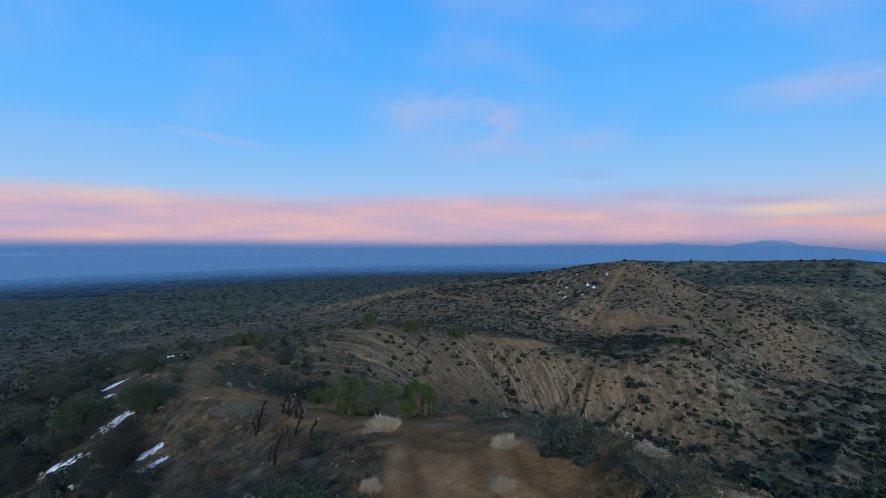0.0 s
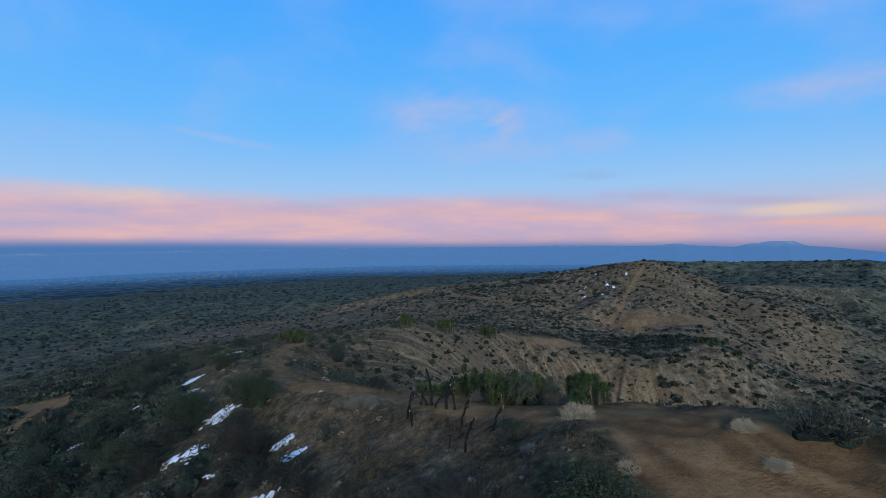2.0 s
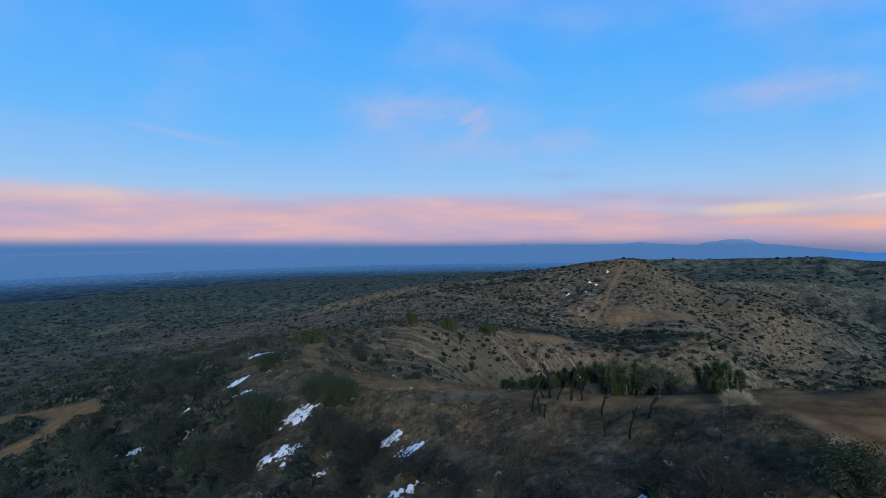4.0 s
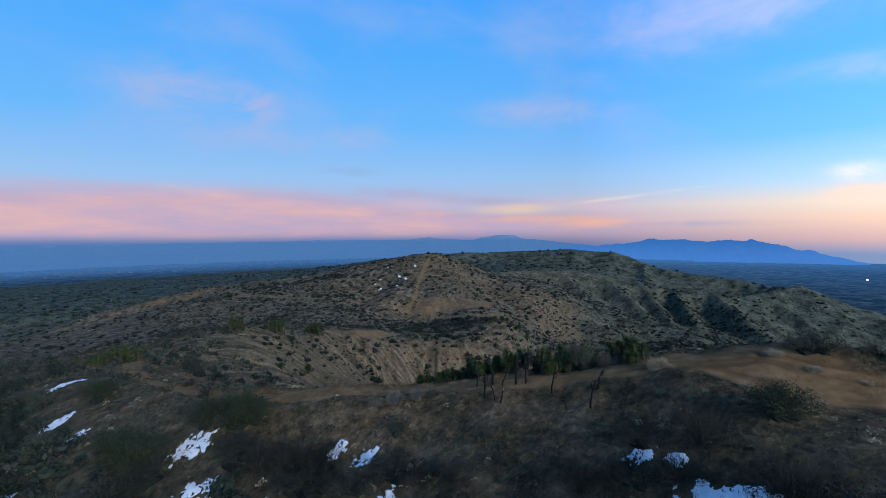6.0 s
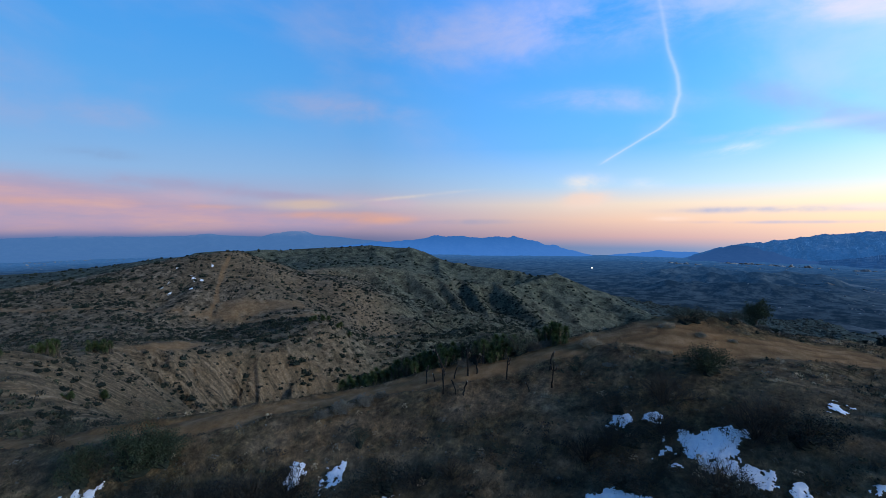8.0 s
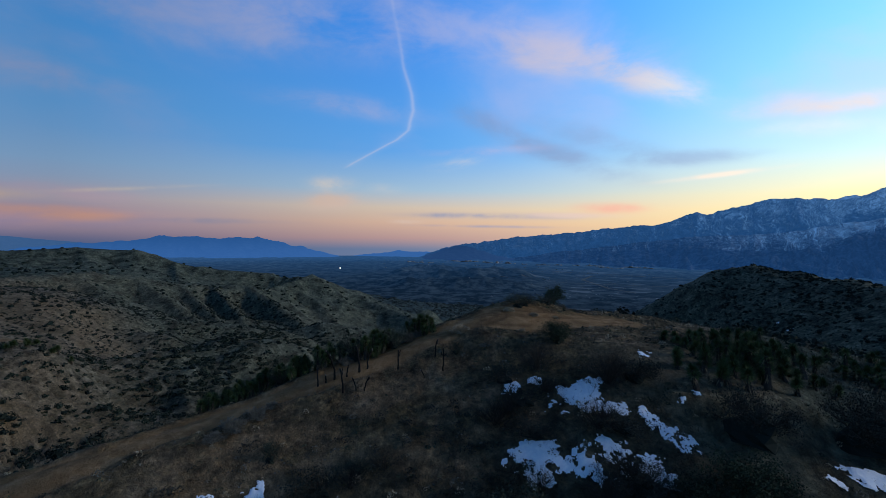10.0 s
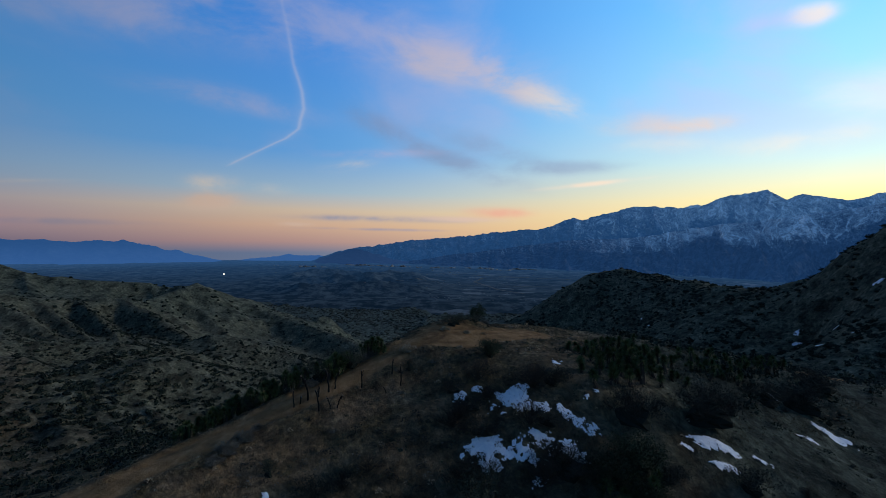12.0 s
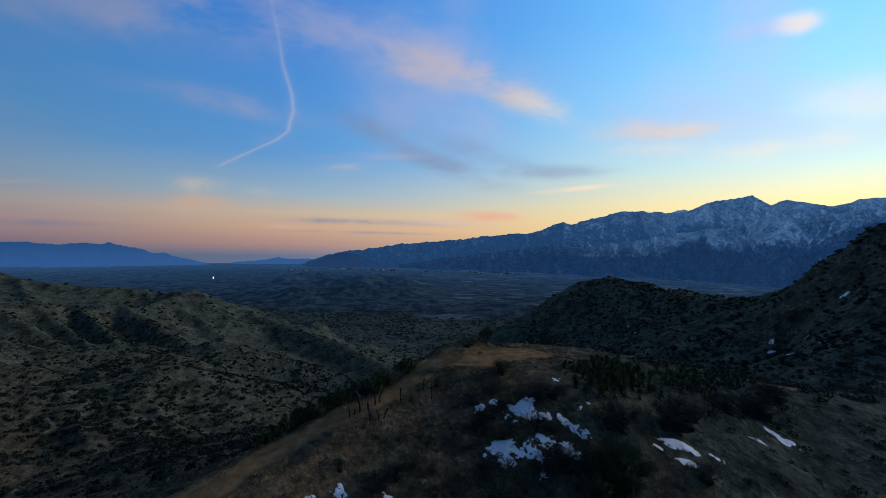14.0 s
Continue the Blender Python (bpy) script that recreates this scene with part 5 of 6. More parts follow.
for x, y in zip(rng.uniform(-24, 10, 1500), rng.uniform(-26, 46, 1500)):
    if count >= 66:
        break
    if float(trail_mask(np.array([x]), np.array([y]))[0]) > 0.05:
        continue
    size = rng.uniform(0.3, 0.75)
    if free(x, y, 0.7 * size):
        taken.append((x, y, 0.7 * size))
        place(MIX_DRY[rng.randint(5)], x, y, size, tall=rng.uniform(0.6, 1.0))
        count += 1

# yuccas: along the far side of the track, on the rim, and on the southern spur
YUCCAS = [yucca("yucca", "clump of green spiky yuccas beside the dirt track", t, s) for s, t in enumerate((
    [(0, 0, 1.25, 0.2), (0.5, 0.2, 1.0, 0.25), (-0.45, 0.3, 1.15, 0.2), (0.1, -0.45, 0.7, 0.2), (0.8, -0.3, 0.6, 0.2), (-0.8, -0.2, 0.8, 0.2), (0.3, 0.6, 1.0, 0.2), (-0.25, -0.2, 0.95, 0.2)],
    [(0, 0, 1.1, 0.15), (0.45, -0.3, 0.7, 0.2), (-0.4, -0.2, 0.9, 0.3), (0.2, 0.5, 0.65, 0.2), (-0.3, 0.45, 1.3, 0.1), (0.7, 0.35, 0.95, 0.1), (-0.8, 0.3, 0.6, 0.1), (0.3, 0.05, 0.95, 0.2)],
    [(0, 0, 1.4, 0.15), (0.4, 0.4, 1.05, 0.2), (-0.5, 0.0, 0.9, 0.25), (0.3, -0.45, 0.7, 0.2), (-0.3, 0.55, 0.65, 0.2), (0.15, 0.2, 1.2, 0.2), (-0.2, -0.3, 1.1, 0.2)]))]
# the southern clumps stand more open, with small round heads
OPEN_YUCCAS = [yucca("yucca", "dark spiky yucca clump on the southern spur", t, s, 0.33) for s, t in enumerate((
    [(0, 0, 0.8, 0.2), (0.9, 0.3, 0.5, 0.25), (-0.8, 0.5, 0.7, 0.2), (0.2, -0.9, 0.35, 0.2), (1.2, -0.8, 0.3, 0.2), (-1.3, -0.4, 0.5, 0.2), (0.4, 1.1, 0.6, 0.2)],
    [(0, 0, 0.6, 0.15), (0.8, -0.5, 0.3, 0.2), (-0.9, -0.4, 0.5, 0.3), (0.3, 1.0, 0.4, 0.2), (-0.6, 0.9, 0.9, 0.1), (1.3, 0.7, 0.5, 0.1)],
    [(0, 0, 0.9, 0.15), (0.7, 0.8, 0.6, 0.2), (-1.0, 0.0, 0.45, 0.25), (0.5, -0.9, 0.35, 0.2), (-0.5, 1.1, 0.3, 0.2), (-0.4, -0.8, 0.7, 0.2)]), 31)]
LOW_YUCCA = yucca("yucca", "low green spiky yucca on a dry slope", [(0, 0, 0.35, 0.1), (0.4, 0.2, 0.25, 0.1), (-0.35, 0.25, 0.45, 0.1)], 9)
for k, (x, y, size) in enumerate(((-7.4, 26.9, 1.0), (-6.8, 26.3, 1.05), (-6.5, 27.3, 1.0), (-6.1, 25.8, 1.1), (-5.6, 26.4, 1.0), (-5.6, 25.0, 1.1), (-5.0, 25.2, 1.1), (-5.1, 24.1, 1.15), (-4.5, 24.2, 1.1), (-4.8, 23.1, 1.2),
                                  (-4.2, 23.0, 1.15), (-4.6, 22.1, 1.2), (-4.2, 21.5, 1.1), (-3.7, 19.6, 1.2), (-3.1, 19.4, 1.25), (-2.5, 19.2, 1.2), (-2.0, 19.0, 1.1), (-1.1, 17.2, 1.1), (-0.8, 16.7, 1.0))):
    place(YUCCAS[k % 3], x, y, 0.78 * size, 0.12)
for k, (x, y, size) in enumerate(((-27.6, 65.6, 1.3), (-28.8, 66.0, 1.2), (-26.4, 65.4, 1.2), (-30.0, 66.6, 1.1), (-14.2, 89.5, 1.5), (-13.6, 87.8, 1.3), (-7.2, 94.8, 1.6), (-5.8, 95.6, 1.6), (3.4, 103.5, 1.6), (2.2, 105.0, 1.4))):
    place(YUCCAS[(k + 1) % 3], x, y, size, 0.12, "clump of green yuccas on the crest of the rim")
for k, (x, y, size) in enumerate(((-5.4, 2.3, 1.0), (-4.7, 0.6, 1.1), (-3.4, 0.2, 1.0), (-2.6, -1.0, 1.1), (-1.2, -2.4, 1.1), (-0.4, -0.8, 1.0), (0.6, -2.4, 1.1), (1.4, -3.8, 1.0), (-3.9, -1.4, 0.9), (3.2, -3.0, 1.0), (4.6, -4.6, 1.0), (2.4, -6.2, 0.9), (-2.2, 1.2, 0.9), (-0.6, 1.0, 0.9), (4.2, -10.3, 1.0), (6.4, -13.2, 1.1),
                                  (1.3, -9.3, 0.8), (4.3, -14.1, 0.8), (6.8, -17.6, 1.0), (8.0, -19.6, 1.1), (8.8, -21.6, 0.9), (2.2, -11.6, 0.8), (-1.8, -5.0, 0.9), (-13.4, 5.2, 1.0), (-13.9, 4.2, 0.9), (-12.6, 3.4, 1.0))):
    place(OPEN_YUCCAS[k % 3], x, y, 1.25 * size, 0.12)
for k, (x, y, size) in enumerate(((58, 112, 2.4), (61, 109.5, 2.2), (56, 114.5, 2.2), (63, 107.5, 2.0), (-8.6, 76, 1.6), (-3.5, 82, 1.5))):
    place(LOW_YUCCA, x, y, size, 0.05)

# charred yucca stumps on the slope below the track
STUMPS = [burnt_stump("burnt_stump", "charred crooked yucca stump with pale broken ends", s, t, a) for s, t, a in ((21, 1.0, 2), (22, 0.85, 1), (23, 1.15, 2), (24, 0.55, 0))]
for k, (x, y, size) in enumerate(((-5.55, 17.4, 1.0), (-4.5, 15.6, 1.0), (-5.5, 15.0, 1.0), (-6.0, 15.9, 0.7), (-7.8, 19.6, 1.1), (-7.5, 18.6, 0.9), (-6.75, 20.4, 1.35), (-6.6, 19.8, 1.0), (-6.15, 19.3, 1.3),
                                  (-7.3, 21.1, 1.0), (-5.8, 19.0, 1.0), (-7.0, 20.8, 1.0), (-7.6, 19.0, 0.7))):
    place(STUMPS[(0, 1, 2, 3)[k % 4]], x, y, size, 0.02)

for ob in list(MASTERS) + YUCCAS + OPEN_YUCCAS + [LOW_YUCCA] + STUMPS:
    for o in (*ob.children_recursive, ob):
        bpy.data.objects.remove(o)


# ---- the lone juniper behind the knoll ----
def juniper(x, y, tall):
    random.seed(31)
    root = thing("juniper_tree", "dark dense juniper standing just behind the knoll", "tree")
    wood, crown = Buf(), Buf()
    tips = []
    wood.tube([Vector((0, 0, -0.3)), Vector((0.05, 0, 0.5)), Vector((0, 0.08, tall * 0.85))], [0.16, 0.13, 0.03], 7)
    for k in range(34):
        h = rnd(0.25, 0.92) * tall
        reach = (0.55 + 0.6 * (1 - abs(h / tall - 0.45))) * rnd(0.7, 1.1)
        out = heading(k * 2.4, rnd(0.15, 0.9))
        end = Vector((0, 0, h)) + out * reach
        wood.tube([Vector((0, 0, h - 0.15)), end], [0.035, 0.008], 4, False)
        tips += [end, end.lerp(Vector((0, 0, h)), 0.35)]
    for k in range(5200):
        c = random.choice(tips) + Vector((random.gauss(0, 0.14), random.gauss(0, 0.14), random.gauss(0, 0.13)))
        a, b = heading(rnd(0, 6.283), rnd(-0.3, 1.5)) * rnd(0.07, 0.15), heading(rnd(0, 6.283), rnd(-0.5, 0.5)) * 0.03
        crown.quad(c - a * 0.5, c + b, c + a * 0.5, c - b)
    part("trunk", wood, BARK, root)
    part("crown", crown, JUNIPER, root)
    root.matrix_basis = on_ground(x, y, 0.1, 0.78)


juniper(8.0, 8.1, 2.0)


# ---- snow ----
def snow_patch(x, y, half, wide, turn, seed):
    """A thin ragged sheet of old snow, thick in the middle, melted through in places."""
    a = radians(turn)
    res = max(0.045, half / 42)
    u = np.arange(-half * 1.5, half * 1.5, res)
    v = np.arange(-wide * 1.9, wide * 1.9, res)
    U, V = np.meshgrid(u, v, indexing="ij")
    X, Y = x + U * math.cos(a) - V * math.sin(a), y + U * math.sin(a) + V * math.cos(a)
    k = half ** 0.5
    whole = 0.5 if half > 1.26 else 1.0             # the larger sheets have fewer holes
    field = 1.0 - (U / half) ** 2 - (V / wide) ** 2 + 0.9 * fbm(X / (0.6 * k), Y / (0.6 * k), seed, 2) * (0.5 + 0.5 * whole) + 0.85 * whole * fbm(X / 0.2 / k, Y / 0.2 / k, seed + 7, 3)
    Z = ground(X, Y) + np.clip(field, -0.3, 0.8) * 0.05 + 0.02
    keep = field > 0.10 + 0.24 * whole
    idx = -np.ones(U.shape, int)
    verts, faces = [], []
    for i in range(len(u) - 1):
        for j in range(len(v) - 1):
            if keep[i, j]:
                face = []
                for p in ((i, j), (i + 1, j), (i + 1, j + 1), (i, j + 1)):
                    if idx[p] < 0:
                        idx[p] = len(verts)
                        verts.append((X[p], Y[p], Z[p]))
                    face.append(idx[p])
                faces.append(face)
    if len(faces) < 6:
        return
    me = bpy.data.meshes.new("snow_patch")
    me.from_pydata(verts, [], faces)
    me.materials.append(SNOW)
    me.polygons.foreach_set("use_smooth", np.full(len(me.polygons), True))
    tagged(new("snow_patch", me), "ragged patch of old snow melting on brown soil", "snow", "snow patches")


for k, (x, y, a, b, turn) in enumerate(SNOWS):
    snow_patch(x, y, a, b, turn, 200 + 9 * k)


# ---- what nobody could count: far shrubs, grass ----
def scatter_mesh(name, template, mat, xs, ys, sizes, seed, sink=0.05, squash=None):
    """Many copies of one template (n x 4 x 3 leaf corners) in one mesh, standing on the ground."""
    r = np.random.RandomState(seed)
    t = template.reshape(-1, 3)
    yaw = r.uniform(0, 6.283, len(xs))
    c, s = np.cos(yaw)[:, None], np.sin(yaw)[:, None]
    tall = (r.uniform(0.7, 1.1, len(xs)) if squash is None else squash)[:, None]
    px = (t[None, :, 0] * c - t[None, :, 1] * s) * sizes[:, None] + xs[:, None]
    py = (t[None, :, 0] * s + t[None, :, 1] * c) * sizes[:, None] + ys[:, None]
    pz = t[None, :, 2] * sizes[:, None] * tall + (ground(xs, ys) - sink * sizes)[:, None]
    co = np.stack([px, py, pz], -1).reshape(-1, 3)
    n = len(co) // 4
    me = bpy.data.meshes.new(name)
    me.vertices.add(len(co))
    me.vertices.foreach_set("co", co.astype(np.float32).ravel())
    me.loops.add(n * 4)
    me.loops.foreach_set("vertex_index", np.arange(n * 4, dtype=np.int32))
    me.polygons.add(n)
    me.polygons.foreach_set("loop_start", np.arange(0, n * 4, 4, dtype=np.int32))
    me.update(calc_edges=True)
    me.materials.append(mat)
    return me


def clump_template(leaves, size, seed, low=0.05, flat=0.75):
    """Leaf sprays filling an uneven mound one metre in radius."""
    r = np.random.RandomState(seed)
    quads = []
    for k in range(leaves):
        a, h = r.uniform(0, 6.283), r.uniform(low, 1.0)
        lump = 0.8 + 0.25 * math.sin(3 * a + seed) + 0.12 * math.sin(7 * a)
        reach = math.sqrt(max(0.02, 1 - h * h)) * r.uniform(0.55, 1.0) * lump
        c = np.array([math.cos(a) * reach, math.sin(a) * reach, h * flat * r.uniform(0.75, 1.05)])
        p = r.normal(size=3)
        p /= np.linalg.norm(p)
        q = np.cross(p, r.normal(size=3))
        q /= np.linalg.norm(q)
        p, q = p * size * r.uniform(0.6, 1.3), q * size * r.uniform(0.5, 1.0)
        quads.append([c - p, c - q * 0.7, c + p, c + q])
    return np.array(quads)


def scatter_mounds(name, label, mat, xs, ys, sizes, seed, around=7, rings=3, flat=0.8):
    """Many low rounded bushes with lumpy outlines in one mesh, each a closed dome standing on the ground."""
    r = np.random.RandomState(seed)
    n, per = len(xs), 1 + around * rings
    k, i = np.meshgrid(np.arange(1, rings + 1), np.arange(around), indexing="ij")
    polar, turn = (k / rings * 1.6).ravel(), (6.2832 * (i + 0.5 * k) / around).ravel()
    unit = np.concatenate([[[0, 0, flat]], np.stack([np.cos(turn) * np.sin(polar), np.sin(turn) * np.sin(polar), flat * np.cos(polar)], -1)])
    lump = r.uniform(0.5, 1.25, (n, per, 1))
    co = unit[None] * lump * np.stack([r.uniform(0.8, 1.25, n), r.uniform(0.8, 1.25, n), r.uniform(0.7, 1.1, n)], -1)[:, None, :] * sizes[:, None, None]
    yaw = r.uniform(0, 6.283, n)
    c, s = np.cos(yaw)[:, None], np.sin(yaw)[:, None]
    px, py = co[..., 0] * c - co[..., 1] * s + xs[:, None], co[..., 0] * s + co[..., 1] * c + ys[:, None]
    co = np.stack([px, py, co[..., 2] + (ground(xs, ys) - 0.05 * sizes)[:, None]], -1).reshape(-1, 3)
    tris = [(0, 1 + a, 1 + (a + 1) % around) for a in range(around)]
    for q in range(rings - 1):
        for a in range(around):
            u, v = 1 + q * around + a, 1 + q * around + (a + 1) % around
            tris += [(u, u + around, v), (v, u + around, v + around)]
    faces = (np.array(tris)[None] + (np.arange(n) * per)[:, None, None]).reshape(-1, 3)
    me = bpy.data.meshes.new(name)
    me.vertices.add(len(co))
    me.vertices.foreach_set("co", co.astype(np.float32).ravel())
    me.loops.add(faces.size)
    me.loops.foreach_set("vertex_index", faces.astype(np.int32).ravel())
    me.polygons.add(len(faces))
    me.polygons.foreach_set("loop_start", np.arange(0, faces.size, 3, dtype=np.int32))
    me.polygons.foreach_set("use_smooth", np.full(len(faces), False))
    me.update(calc_edges=True)
    me.materials.append(mat)
    return tagged(new(name, me), label, "shrubs", kind="stuff")


def tuft_template(blades, seed, width=0.02, wide=0.35):
    r = np.random.RandomState(seed)
    quads = []
    for k in range(blades):
        a, b = r.uniform(0, 6.283), r.uniform(0, 6.283)
        base = np.array([math.cos(b), math.sin(b), 0]) * r.uniform(0, wide * 0.5)
        tip = base + np.array([math.cos(a) * r.uniform(0.1, wide), math.sin(a) * r.uniform(0.1, wide), r.uniform(0.5, 1.0)])
        side = np.array([-math.sin(a), math.cos(a), 0]) * width
        quads.append([base - side, base + side, tip + side * 0.15, tip - side * 0.15])
    return np.array(quads)


def density_points(n, x0, x1, y0, y1, keep, seed):
    r = np.random.RandomState(seed)
    x, y = r.uniform(x0, x1, n), r.uniform(y0, y1, n)
    p = keep(x, y)
    ok = (r.uniform(0, 1, n) < p) & (trail_mask(x, y) < 0.15)
    return x[ok], y[ok]


def in_reach(x, y):
    """Only where the walk looks: from the north-west round by the east to the south-east."""
    az = np.degrees(np.arctan2(x + 15, y - 5))
    return ((az > -62) & (az < 150)).astype(float)


def patchy(x, y, size, seed, lo=-0.35, hi=0.35):
    return smooth(fbm(x / size, y / size, seed, 3), lo, hi)


def far_from_start(x, y):
    return np.hypot(x + 14, y - 14)


# the slopes within a hundred metres
def mid_density(x, y):
    r = far_from_start(x, y)
    west = smooth(-x - 0.45 * y, -32, 0)
    east = smooth(x, 5, 9) * smooth(y, 2, 8)
    track = smooth(to_line(x, y, TRACKS[0][0]), 5, 9)
    return in_reach(x, y) * np.maximum(smooth(r, 26, 40), np.maximum(east * smooth(r, 16, 22), 0.9 * west * track * smooth(-x, 20, 26))) * (0.5 + 0.5 * patchy(x, y, 16, 301)) * (0.6 + 0.9 * west)


x, y = density_points(9500, -95, 100, -75, 130, mid_density, 1)
r = np.random.RandomState(2)
pick = r.randint(0, 4, len(x))
for k, mat in enumerate((SHRUB_DARK, SHRUB_GREEN, SHRUB_SAGE, SHRUB_DARK)):
    m = pick == k
    size = r.uniform(0.25, 0.8, m.sum()) * (1.0 + 0.8 * smooth(-x[m] - 0.45 * y[m], -32, 0))
    ob = new("hillside_shrubs", scatter_mesh("hillside_shrubs", clump_template(28, 0.2, 10 + k), mat, x[m], y[m], size, 20 + k))
    tagged(ob, "low dark shrubs scattered over the dry slopes", "shrubs", kind="stuff")


# hills and badlands farther off
def far_density(x, y):
    r = far_from_start(x, y)
    south = smooth(-y, 20, 60)
    return in_reach(x, y) * smooth(r, 90, 120) * (1 - 0.85 * smooth(r, 200, 480)) * (0.35 + 0.65 * patchy(x, y, 26, 311)) * (0.75 + 2.4 * south)


x, y = density_points(70000, -420, 480, -260, 620, far_density, 3)
r = np.random.RandomState(5)
pick = r.randint(0, 4, len(x))
for k, mat in enumerate((BUSH_DARK, BUSH_GREEN, BUSH_DARK, BUSH_GREEN)):
    m = pick == k
    dist = far_from_start(x[m], y[m])
    size = r.uniform(0.3, 1.2, m.sum()) ** 1.5 * (1 + 0.9 * smooth(dist, 180, 600)) * (1 + 0.1 * smooth(-y[m], 20, 60))
    close = dist < 260
    scatter_mounds("distant_shrubs", "dark shrubs dotting the distant hills", mat, x[m], y[m], np.where(close, 0.55, 0.85) * size, 50 + k, 7, 3, 0.9)
    tagged(new("distant_shrubs", scatter_mesh("distant_shrubs", clump_template(22, 0.26, 54 + k, 0.05, 0.8), mat, x[m][close], y[m][close], 0.85 * size[close], 58 + k)), "leafy dark shrubs on the hills", "shrubs", kind="stuff")


# small shrubs speckling the eroded hill
def speckle_density(x, y):
    return in_reach(x, y) * (0.35 + 0.65 * patchy(x, y, 9, 341)) * np.maximum(smooth(y, 84, 96), smooth(x, 22, 34)) * (1 - 0.8 * wall_mask(x, y))


x, y = density_points(23000, -30, 170, 30, 215, speckle_density, 13)
r = np.random.RandomState(14)
low = (y < 118) & (x > 30)                     # the wash below the hill carries fewer, larger shrubs
keep = ~low | (r.uniform(0, 1, len(x)) < 0.45)
x, y, low = x[keep], y[keep], low[keep]
for name, label, m, template, span, mat in (
        ("hillside_shrubs", "small dark shrubs speckling the eroded hill", ~low, clump_template(6, 0.5, 71), (0.22, 0.6), SHRUB_DARK),
        ("wash_shrubs", "dark green shrubs scattered down the wash", low, clump_template(18, 0.36, 73), (0.45, 1.25), SHRUB_GREEN)):
    tagged(new(name, scatter_mesh(name, template, mat, x[m], y[m], r.uniform(*span, m.sum()), 72)), label, "shrubs", kind="stuff")


# round dark bushes over the eastern slopes and the wash
def bush_density(x, y):
    r = far_from_start(x, y)
    return in_reach(x, y) * smooth(r, 24, 34) * smooth(x, 4, 12) * smooth(y, -6, 4) * (1 - 0.7 * wall_mask(x, y)) * (0.2 + 0.8 * patchy(x, y, 14, 371)) * (1 - 0.75 * smooth(y - 0.6 * x, 30, 70))


x, y = density_points(13000, 4, 230, -8, 200, bush_density, 25)
r = np.random.RandomState(26)
pick = r.randint(0, 3, len(x))
for k, mat in enumerate((BUSH_GREEN, BUSH_DARK, BUSH_DARK)):
    m = pick == k
    size = 0.45 + 0.95 * r.uniform(0, 1, m.sum()) ** 1.6
    scatter_mounds("wash_shrubs", "round dark bushes dotting the eastern slopes", mat, x[m], y[m], 0.7 * size, 102 + k, 8, 3)
    far_out = size > 0.5
    tagged(new("wash_shrubs", scatter_mesh("wash_shrubs", clump_template(40, 0.16, 105 + k, 0.05), mat, x[m][far_out], y[m][far_out], size[far_out], 108 + k)), "leafy sprays of bushes on the eastern slopes", "shrubs", kind="stuff")


# dense bushes on the shaded south-eastern hill
x, y = density_points(4600, 34, 215, -128, -44, lambda a, b: 0.3 + 0.7 * patchy(a, b, 13, 441), 37)
r = np.random.RandomState(38)
size = 0.4 + 1.0 * r.uniform(0, 1, len(x)) ** 2.2
scatter_mounds("hill_brush", "dark hearts of the bushes on the shaded hill", BUSH_GREEN, x, y, 0.6 * size, 162, 8, 3)
tagged(new("hill_brush", scatter_mesh("hill_brush", clump_template(46, 0.16, 163, 0.05), BUSH_GREEN, x, y, size, 164)), "dense dark bushes on the shaded hill", "shrubs", kind="stuff")


# brush on the valley floor
def floor_density(x, y):
    az, d = np.degrees(np.arctan2(x, y)), np.hypot(x, y)
    return smooth(az, 60, 66) * (1 - smooth(az, 128, 136)) * smooth(d, 430, 520) * (1 - smooth(d, 850, 890)) * (0.2 + 0.8 * patchy(x, y, 45, 381))


x, y = density_points(22000, 250, 860, -520, 420, floor_density, 27)
size = np.random.RandomState(28).uniform(0.8, 2.4, len(x))
scatter_mounds("distant_shrubs", "dark brush on the valley floor", SHRUB_DARK, x, y, size, 112, 6, 2)


# bushes on the slope south of the knoll
def south_density(x, y):
    return smooth(-y, 6, 11) * (1 - 0.6 * smooth(x, 2, 8)) * (0.15 + 0.85 * patchy(x, y, 5, 391))


x, y = density_points(520, -26, 16, -40, -5, south_density, 29)
r = np.random.RandomState(30)
size = 0.35 + 0.8 * r.uniform(0, 1, len(x)) ** 1.5
tagged(new("hillside_shrubs", scatter_mesh("hillside_shrubs", clump_template(90, 0.11, 120), SHRUB_GREEN, x, y, size, 122)), "dark leafy bushes on the grassy southern slope", "shrubs", kind="stuff")


# the thicket on the western slope
def thicket_density(x, y):
    return smooth(to_line(x, y, TRACKS[0][0]) + 2.5 * fbm(x / 6, y / 6, 18, 2), 6, 9) * smooth(-x - 0.62 * y, -14, -2) * smooth(-x, 12.5, 15.5) * (0.3 + 0.7 * patchy(x, y, 7, 351))


x, y = density_points(6000, -62, -9, -4, 74, thicket_density, 15)
r = np.random.RandomState(16)
pick = r.randint(0, 3, len(x))
for k, mat in enumerate((BUSH_GREEN, SHRUB_GREEN, BUSH_GREEN)):
    m = pick == k
    size = r.uniform(0.5, 1.25, m.sum())
    deep = (x[m] < -17) | (y[m] > 26)
    scatter_mounds("hillside_thicket", "dark hearts of the bushes in the western thicket", BUSH_GREEN, x[m][deep], y[m][deep], 0.6 * size[deep], 86 + k, 10, 4)
    tagged(new("hillside_thicket", scatter_mesh("hillside_thicket", clump_template(170, 0.07, 80 + k), mat, x[m], y[m], size, 82 + k)), "dense dark thicket covering the western slope", "shrubs", kind="stuff")


